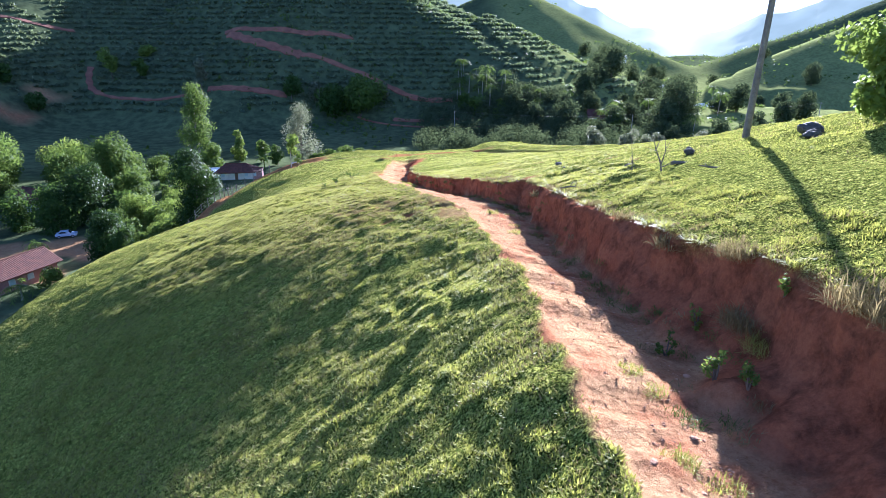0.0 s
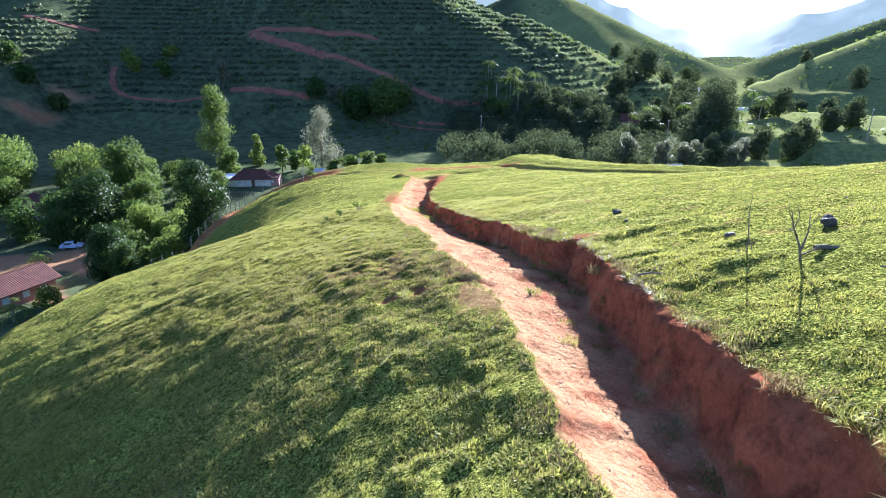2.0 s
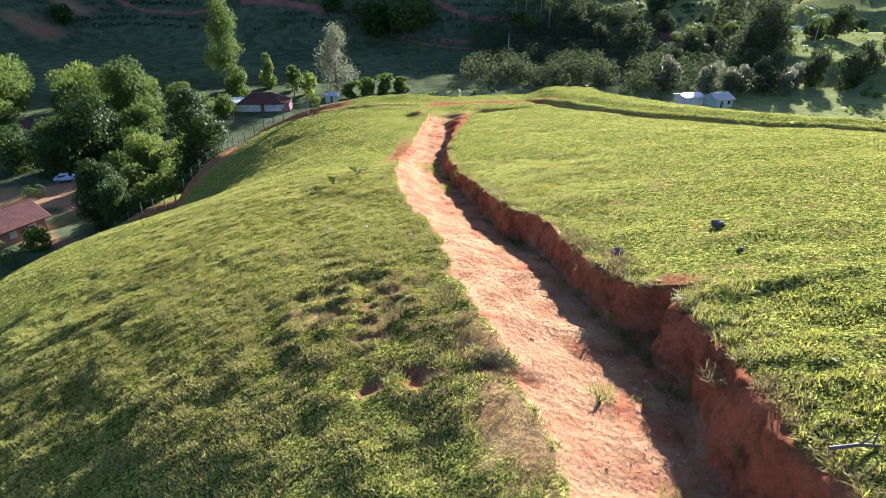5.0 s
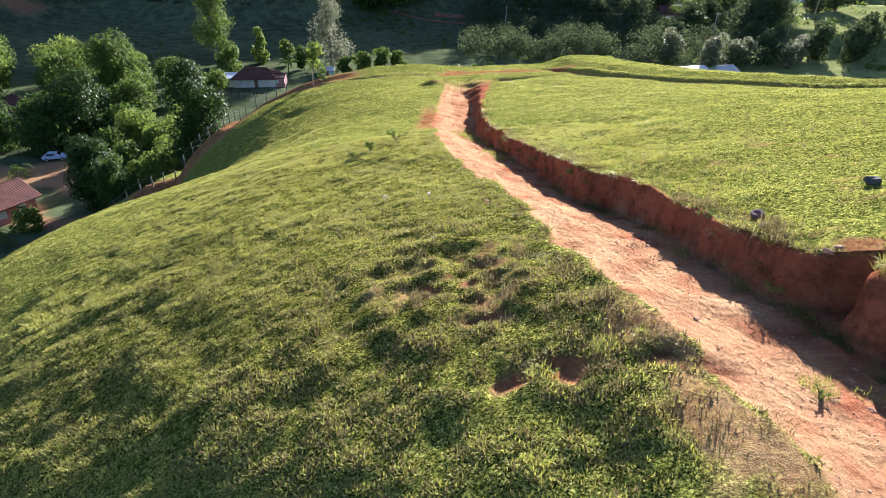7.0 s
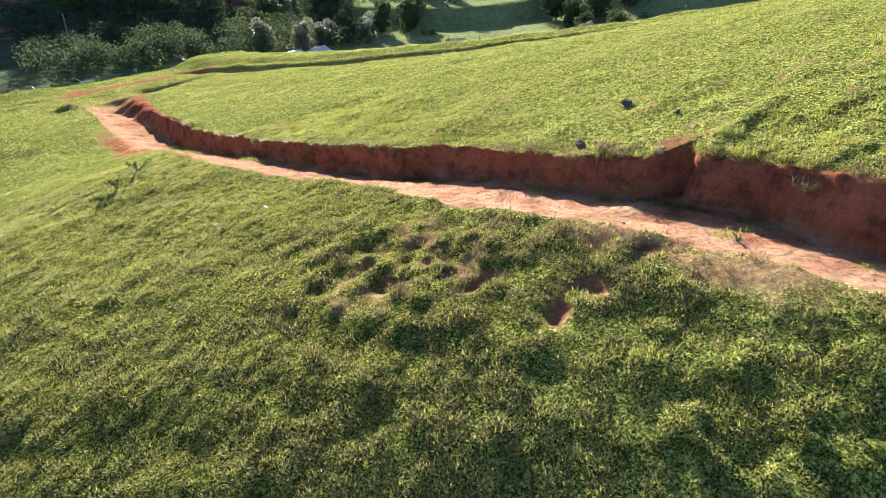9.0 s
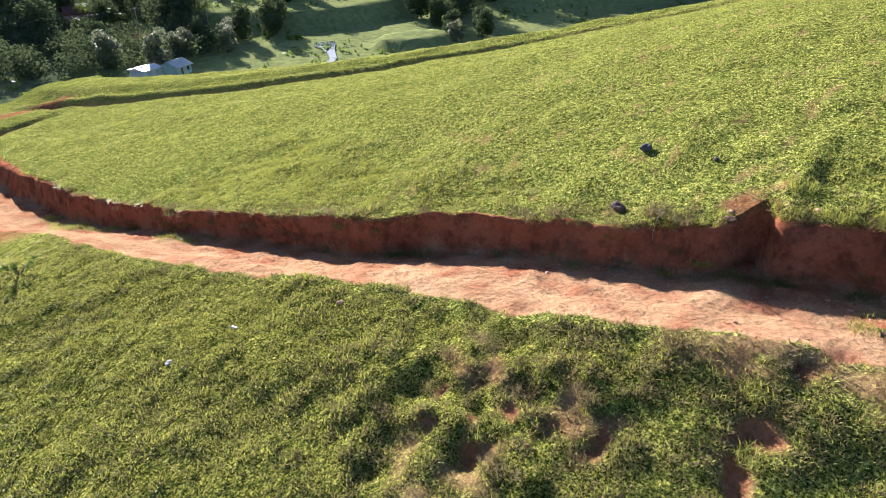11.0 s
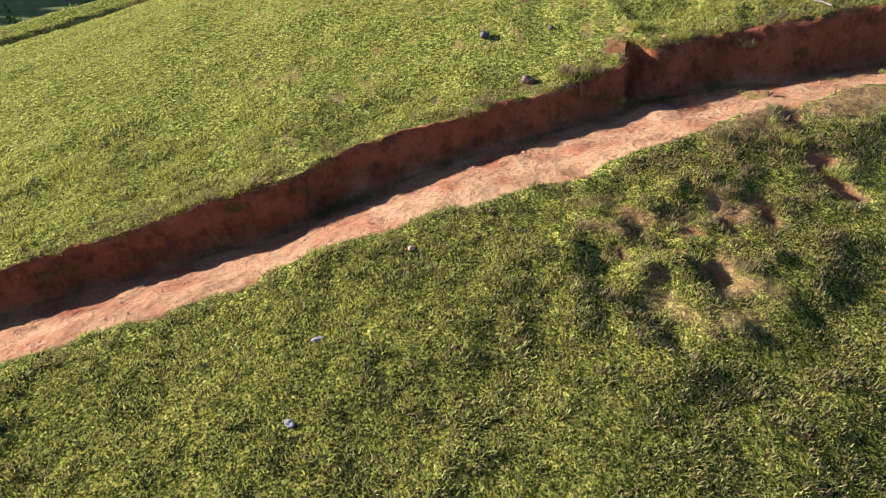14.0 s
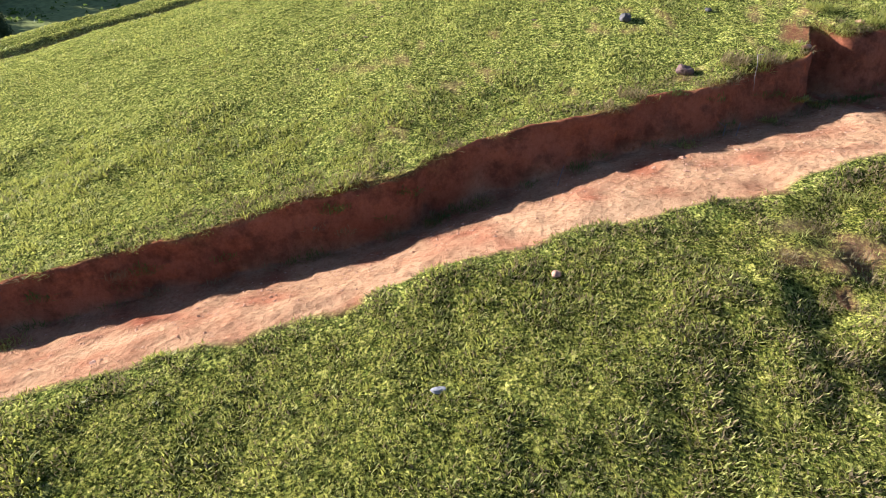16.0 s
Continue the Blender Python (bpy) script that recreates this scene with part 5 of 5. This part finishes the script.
for k in range(26):                                # dung pats and torn sods in the meadow
    x, y = rng.uniform(4.8, 13), rng.uniform(24, 44)
    if x > float(bank_top(y)) + 0.6:
        s = rng.uniform(0.025, 0.06)
        rock("sod", spot(x, y, -0.02), "dark torn sod lying in the meadow grass", (s * 1.5, s, s * 0.6), brown_earth, 640 + k, category="sod")
# ---------------------------------------------------------------- houses, car and fences of the valley
tile = plain("clay_roof_tile", (0.06, 0.022, 0.015), (0.16, 0.055, 0.032), 1.2, 0.85, 0, 0.02)
white_wall = plain("white_limewash", (0.55, 0.54, 0.52), (0.78, 0.77, 0.74), 0.8, 0.9)
pink_wall = plain("pink_limewash", (0.30, 0.15, 0.14), (0.42, 0.23, 0.21), 0.8, 0.9)
green_wall = plain("green_limewash", (0.35, 0.48, 0.42), (0.50, 0.62, 0.55), 0.8, 0.9)
grey_sheet = plain("fibre_cement_sheet", (0.42, 0.42, 0.40), (0.62, 0.62, 0.60), 1.5, 0.75)
white_sheet = plain("white_metal_sheet", (0.72, 0.74, 0.76), (0.85, 0.86, 0.88), 1.5, 0.4)
shutter = plain("painted_shutter", (0.40, 0.50, 0.55), (0.55, 0.64, 0.68), 3, 0.6)
dark_glass = plain("window_glass", (0.02, 0.025, 0.03), (0.04, 0.05, 0.055), 2, 0.1)
door_wood = plain("door_wood", (0.10, 0.06, 0.035), (0.2, 0.12, 0.07), 3, 0.7)


def slope(name, p0, p1, p2, p3, ribs, mat, parent, thick=0.10, deep=0.05):
    """A roof slope from eave p0-p1 up to ridge p3-p2, with rounded tile courses running up it."""
    p0, p1, p2, p3 = (np.array(p, float) for p in (p0, p1, p2, p3))
    nrm = np.cross(p1 - p0, p3 - p0)
    nrm /= np.linalg.norm(nrm)
    if nrm[2] < 0:
        nrm = -nrm
    m, k = ribs * 4 + 1, 5
    u, v = np.meshgrid(np.linspace(0, 1, m), np.linspace(0, 1, k))
    base = ((1 - u) * (1 - v))[..., None] * p0 + (u * (1 - v))[..., None] * p1 + (u * v)[..., None] * p2 + ((1 - u) * v)[..., None] * p3
    h = deep * np.abs(np.sin(np.pi * u * ribs)) + 0.012 * ((np.arange(k) % 2)[:, None])
    top = base + nrm * (h[..., None] + thick)
    vs = np.concatenate([top.reshape(-1, 3), base.reshape(-1, 3)])
    i = np.arange(m * k).reshape(k, m)
    q = np.stack([i[:-1, :-1], i[:-1, 1:], i[1:, 1:], i[1:, :-1]], -1).reshape(-1, 4)
    rim = [i[0, :], i[-1, :], i[:, 0], i[:, -1]]
    r = np.concatenate([np.stack([e[:-1], e[1:], e[1:] + m * k, e[:-1] + m * k], 1) for e in rim])
    return piece(name, mesh_of(name, vs, np.concatenate([q, q[:, ::-1] + m * k, r])), mat, parent)


def house(at, turn, w, d, h, rise, wall_mat, roof_mat, label, windows=(), doors=(), hip=0.0, over=0.6, ribs=30, name="house", deep=0.05, size=1.0):
    """A small farmhouse: walls with recessed windows and doors, and a pitched roof with ribbed slopes. windows, doors: (side, offset, width)."""
    ob = thing(name, at, turn, label, "house", scale=size)
    bm = bmesh.new()
    t = 0.2
    for x0, y0, x1, y1 in ((-w / 2, -d / 2, w / 2, -d / 2 + t), (-w / 2, d / 2 - t, w / 2, d / 2), (-w / 2, -d / 2 + t, -w / 2 + t, d / 2 - t), (w / 2 - t, -d / 2 + t, w / 2, d / 2 - t)):
        box(bm, x0, y0, -0.8, x1, y1, h)
    if not hip:
        for x in (-w / 2 + t / 2, w / 2 - t / 2):
            vs = [bm.verts.new(c) for c in ((x - t / 2, -d / 2, h), (x - t / 2, d / 2, h), (x - t / 2, 0, h + rise - 0.05), (x + t / 2, -d / 2, h), (x + t / 2, d / 2, h), (x + t / 2, 0, h + rise - 0.05))]
            for f in ((0, 1, 2), (5, 4, 3), (0, 2, 5, 3), (2, 1, 4, 5), (1, 0, 3, 4)):
                bm.faces.new([vs[i] for i in f])
    part("wall", bm, wall_mat, ob)
    eave = over * rise / (d / 2 + 1e-6)
    e = [(-w / 2 - over, -d / 2 - over, h - eave), (w / 2 + over, -d / 2 - over, h - eave), (w / 2 + over, d / 2 + over, h - eave), (-w / 2 - over, d / 2 + over, h - eave)]
    r0, r1 = (-w / 2 - over + hip, 0, h + rise), (w / 2 + over - hip, 0, h + rise)
    slope("roof", e[0], e[1], r1, r0, ribs, roof_mat, ob, deep=deep)
    slope("roof", e[3], e[2], r1, r0, ribs, roof_mat, ob, deep=deep)
    if hip:
        slope("roof", e[1], e[2], r1, r1, ribs // 2, roof_mat, ob, deep=deep)
        slope("roof", e[0], e[3], r0, r0, ribs // 2, roof_mat, ob, deep=deep)
    piece("ridge", mesh_of("ridge", *tube([Vector(r0) + Vector((0, 0, 0.14)), Vector(r1) + Vector((0, 0, 0.14))], [0.13, 0.13], 8), True), roof_mat, ob)

    def opening(kind, side, off, wd, z0, z1, mat):
        n = {"s": (0, -1), "n": (0, 1), "e": (1, 0), "w": (-1, 0)}[side]
        cx, cy = (off, n[1] * d / 2) if n[0] == 0 else (n[0] * w / 2, off)
        a, b = (wd / 2, 0.03) if n[0] == 0 else (0.03, wd / 2)
        ox, oy = n[0] * 0.035, n[1] * 0.035
        leaf = part(kind, box(bmesh.new(), cx - a + ox, cy - b + oy, z0, cx + a + ox, cy + b + oy, z1), mat, ob)
        for s in (-1, 1):
            bm = bmesh.new()
            if n[0] == 0:
                box(bm, cx + s * (a + 0.04) - 0.04, cy - 0.05 + oy, z0, cx + s * (a + 0.04) + 0.04, cy + 0.05 + oy, z1)
            else:
                box(bm, cx - 0.05 + ox, cy + s * (b + 0.04) - 0.04, z0, cx + 0.05 + ox, cy + s * (b + 0.04) + 0.04, z1)
            part("frame", bm, white_wall, leaf)
    for side, off, wd in windows:
        opening("window", side, off, wd, 1.0, 2.1, shutter if wall_mat != green_wall else dark_glass)
    for side, off, wd in doors:
        opening("door", side, off, wd, 0.05, 2.1, door_wood)
    return ob


house(spot(-60.6, 81.1), 69, 11, 7.5, 2.9, 1.7, pink_wall, tile, "single-storey pink house with a red clay-tile roof", [("s", -3.2, 1.0), ("s", 0.2, 1.0), ("e", -1.5, 1.0), ("s", 3.2, 1.0)], [("e", 1.5, 0.9)], ribs=34, over=0.8, size=0.78)
house(spot(-82, 121), -28, 11, 8, 3.0, 1.9, white_wall, tile, "old farmhouse with red tile roof among the trees", [("s", 2.5, 1.2), ("s", -2.5, 1.0), ("e", 0, 1.0)], [("s", 0.2, 1.0)], ribs=30, size=0.78)
house(spot(-51, 150), 8, 11.5, 8, 2.4, 1.9, white_wall, tile, "white-walled house with a hipped red tile roof", [("s", -3.5, 1.0), ("s", 3.5, 1.0), ("e", 1, 1.0)], [("s", 0.5, 1.0)], hip=3.4, ribs=30, size=0.78)
house(spot(-56.8, 148.8), 8, 4.5, 6, 2.4, 0.7, white_wall, white_sheet, "low white annexe with a pale sheet roof", [("s", 0, 0.9)], [], ribs=16, name="annexe", over=0.4, size=0.78)
house(spot(-46.2, 149.5), 8, 4.0, 5, 2.4, 0.6, pink_wall, tile, "low pink annexe beside the white-walled house", [("s", 0, 0.8)], [], ribs=12, name="annexe", over=0.3, size=0.78)
house(spot(-37.5, 158), 12, 3.6, 3.2, 2.2, 0.5, green_wall, grey_sheet, "small shed with a grey sheet roof", [], [("s", 0, 0.8)], ribs=12, name="shed", over=0.3, size=0.78)
house(spot(45.5, 165), 20, 6.5, 5.5, 2.6, 0.5, white_wall, white_sheet, "low white farm building with a white sheet roof", [("s", -1.5, 0.9), ("s", 1.6, 0.9)], [("e", 0, 0.9)], ribs=22, name="farm_building", over=0.5, deep=0.02, size=0.75)
house(spot(51.5, 163.3), 24, 6.0, 6.0, 2.6, 1.3, green_wall, grey_sheet, "pale green farm building with a grey gabled roof", [("s", 1.5, 1.0), ("e", 0.8, 1.0)], [("s", -1.2, 0.9)], ribs=22, name="farm_building", over=0.5, deep=0.02, size=0.75)
house(spot(112, 372), 15, 15, 9, 3.2, 2.0, white_wall, tile, "large farmhouse with a pale roof far up the valley", [("s", -4, 1.4), ("s", 4, 1.4)], [("s", 0, 1.2)], ribs=24)
house(spot(127, 374), 5, 14, 7, 3.0, 1.2, white_wall, white_sheet, "long white farm shed far up the valley", [], [("s", 0, 2.0)], ribs=24, name="farm_building")
house(spot(116, 282), 10, 10, 7, 3.0, 1.6, white_wall, white_sheet, "white-roofed house between the valley trees", [("s", -2.5, 1.2), ("s", 2.5, 1.2)], [("s", 0, 1.0)], ribs=22)
house(spot(60, 238), -10, 9, 7, 3.0, 1.6, pink_wall, tile, "tiled cottage between the valley trees", [("s", -2, 1.0)], [("s", 1.5, 0.9)], ribs=22)
house(spot(128, 470), 10, 10, 7, 3.0, 1.6, white_wall, white_sheet, "small white house far up the valley", [("s", 2, 1.0)], [("s", 0, 1.0)], ribs=16)

# the parked car
car_paint = plain("pale_blue_car_paint", (0.42, 0.52, 0.66), (0.48, 0.58, 0.72), 2, 0.25)
tyre_rubber = plain("tyre_rubber", (0.015, 0.015, 0.015), (0.03, 0.03, 0.03), 6, 0.8)
lamp_glass = plain("headlamp_glass", (0.6, 0.62, 0.62), (0.75, 0.75, 0.75), 4, 0.1)
car = thing("car", spot(-65.4, 101.7), 200, "small pale blue hatchback parked in the dirt yard", "car", scale=0.86)
profile = [(-1.9, 0.35), (-1.95, 0.62), (-1.85, 0.82), (-0.95, 0.92), (-0.45, 1.38), (0.95, 1.42), (1.55, 0.98), (1.85, 0.9), (1.9, 0.4)]
bm = bmesh.new()
sides = [[bm.verts.new((x, s * (0.78 if z < 0.95 else 0.62), z)) for x, z in profile] for s in (-1, 1)]
bm.faces.new(sides[0])
bm.faces.new(sides[1][::-1])
for i in range(len(profile)):
    j = (i + 1) % len(profile)
    bm.faces.new((sides[0][i], sides[1][i], sides[1][j], sides[0][j]))
bmesh.ops.recalc_face_normals(bm, faces=bm.faces)
bmesh.ops.bevel(bm, geom=list(bm.edges), offset=0.05, segments=2, affect="EDGES")
part("body", bm, car_paint, car)
for nm, quad in (("windscreen", [(-0.93, -0.6, 0.96), (-0.93, 0.6, 0.96), (-0.5, 0.54, 1.36), (-0.5, -0.54, 1.36)]), ("rear_window", [(1.5, -0.58, 1.04), (1.5, 0.58, 1.04), (1.04, 0.54, 1.38), (1.04, -0.54, 1.38)]),
                 ("side_window", [(-0.75, -0.735, 0.98), (1.3, -0.735, 1.0), (0.9, -0.66, 1.33), (-0.4, -0.66, 1.31)]), ("side_window", [(-0.75, 0.735, 0.98), (1.3, 0.735, 1.0), (0.9, 0.66, 1.33), (-0.4, 0.66, 1.31)])):
    bm = bmesh.new()
    f = bm.faces.new([bm.verts.new(q) for q in quad])
    bmesh.ops.solidify(bm, geom=[f], thickness=0.06)
    part(nm, bm, dark_glass, car)
for x in (-1.2, 1.2):
    for y in (-0.76, 0.76):
        bm = bmesh.new()
        bmesh.ops.create_cone(bm, cap_ends=True, segments=18, radius1=0.3, radius2=0.3, depth=0.18, matrix=Matrix.Translation((x, y, 0.3)) @ Matrix.Rotation(math.pi / 2, 4, "X"))
        wheel = part("wheel", bm, tyre_rubber, car)
        bm = bmesh.new()
        bmesh.ops.create_cone(bm, cap_ends=True, segments=14, radius1=0.17, radius2=0.17, depth=0.2, matrix=Matrix.Translation((x, y, 0.3)) @ Matrix.Rotation(math.pi / 2, 4, "X"))
        part("rim", bm, metal, wheel)
for y in (-0.55, 0.55):
    part("headlight", box(bmesh.new(), -1.97, y - 0.14, 0.62, -1.9, y + 0.14, 0.76, 0.02), lamp_glass, car)

# fence along the red cut
fence = thing("fence", spot(-33, 78.5), 0, "post-and-wire fence below the red cut", "fence")
base = Vector(fence.location)
posts = []
walkline = [Vector((*q, 0)) for q in CUT[1:]]
for k in range(22):
    u = k / 21 * (len(walkline) - 1)
    i = min(int(u), len(walkline) - 2)
    q = walkline[i].lerp(walkline[i + 1], u - i)
    x, y = q.x - 1.3, q.y + 1.2
    p = Vector(spot(x, y)) - base
    posts.append(p + Vector((0, 0, 1.1)))
    piece("post", mesh_of("post", *tube([p + Vector((0, 0, -0.3)), p + Vector((0.04 * math.sin(k), 0, 1.25))], [0.06, 0.05], 7), True), weathered, fence)
for dz in (0, -0.35, -0.7):
    piece("wire", mesh_of("wire", *tube([p + Vector((0, 0, dz)) for p in posts], [0.008] * len(posts), 4)), metal, fence)
# cane fence round the vegetable plot
cane = thing("cane_fence", spot(-44, 136), 0, "rough cane fence round the vegetable plot", "fence")
base = Vector(cane.location)
for k in range(40):
    u = k / 39
    x, y = (-56 + 18 * u, 140 - 7 * u)
    p = Vector(spot(x, y)) - base
    piece("cane", mesh_of("cane", *tube([p + Vector((0, 0, -0.2)), p + Vector((0.1 * math.sin(k * 1.7), 0, 1.2 + 0.25 * math.sin(k * 2.9)))], [0.05, 0.04], 5), True), weathered, cane)

# valley power line
line = []
for k, (x, y) in enumerate([(4, 214), (62, 204), (118, 196)]):
    at = spot(x, y)
    pl = thing("utility_pole", at, 0, "slim concrete power pole on the valley floor", "utility pole")
    piece("pole", mesh_of("pole", *tube([(0, 0, -0.4), (0, 0, 9.5)], [0.16, 0.1], 8), True), pale_stone, pl)
    part("crossarm", box(bmesh.new(), -0.06, -0.9, 9.1, 0.06, 0.9, 9.22), weathered, pl)
    line.append(Vector(at) + Vector((0, 0, 9.3)))
wires = thing("power_line", tuple(line[0]), 0, "thin aluminium power wires over the valley", "power line")
for off in (-0.8, 0.8):
    pts = []
    for a, b in zip(line[:-1], line[1:]):
        for t in np.linspace(0, 1, 9):
            pts.append(a.lerp(b, t) + Vector((0, off, -2.0 * 4 * t * (1 - t) * 0.5)) - line[0])
    piece("wire", mesh_of("wire", *tube(pts, [0.010] * len(pts), 4)), weathered, wires)

# the brook and its pool
water_mat, nt, bsdf, link = material("water")
bsdf.inputs["Base Color"].default_value = (0.05, 0.07, 0.06, 1)
bsdf.inputs["Roughness"].default_value = 0.08
bump(nt, bsdf, tex(nt, 2.0, 3), 0.2, 0.05)
course = [(96, 168, 2.6), (93, 164, 2.8), (91, 160, 1.6), (88, 155, 1.0), (84, 149, 0.8), (78, 144, 0.8), (70, 140, 0.7)]
vs = []
for i, (x, y, w) in enumerate(course):
    zz = float(ground(x, y)) + 0.25
    vs += [(x - w, y + w * 0.4, zz), (x + w, y - w * 0.4, zz)]
me = mesh_of("water", vs, [(2 * i, 2 * i + 1, 2 * i + 3, 2 * i + 2) for i in range(len(course) - 1)], True)
me.materials.append(water_mat)
tagged(new("water", me), "narrow brook with a small bright pool", "water", kind="structure")

# the plan is drawn in units of SIZE metres: bring every thing to its true size
for ob in list(scene.objects):
    if ob.parent is None and ob.type in {"MESH", "EMPTY"}:
        ob.location = ob.location * SIZE
        ob.scale = ob.scale * SIZE
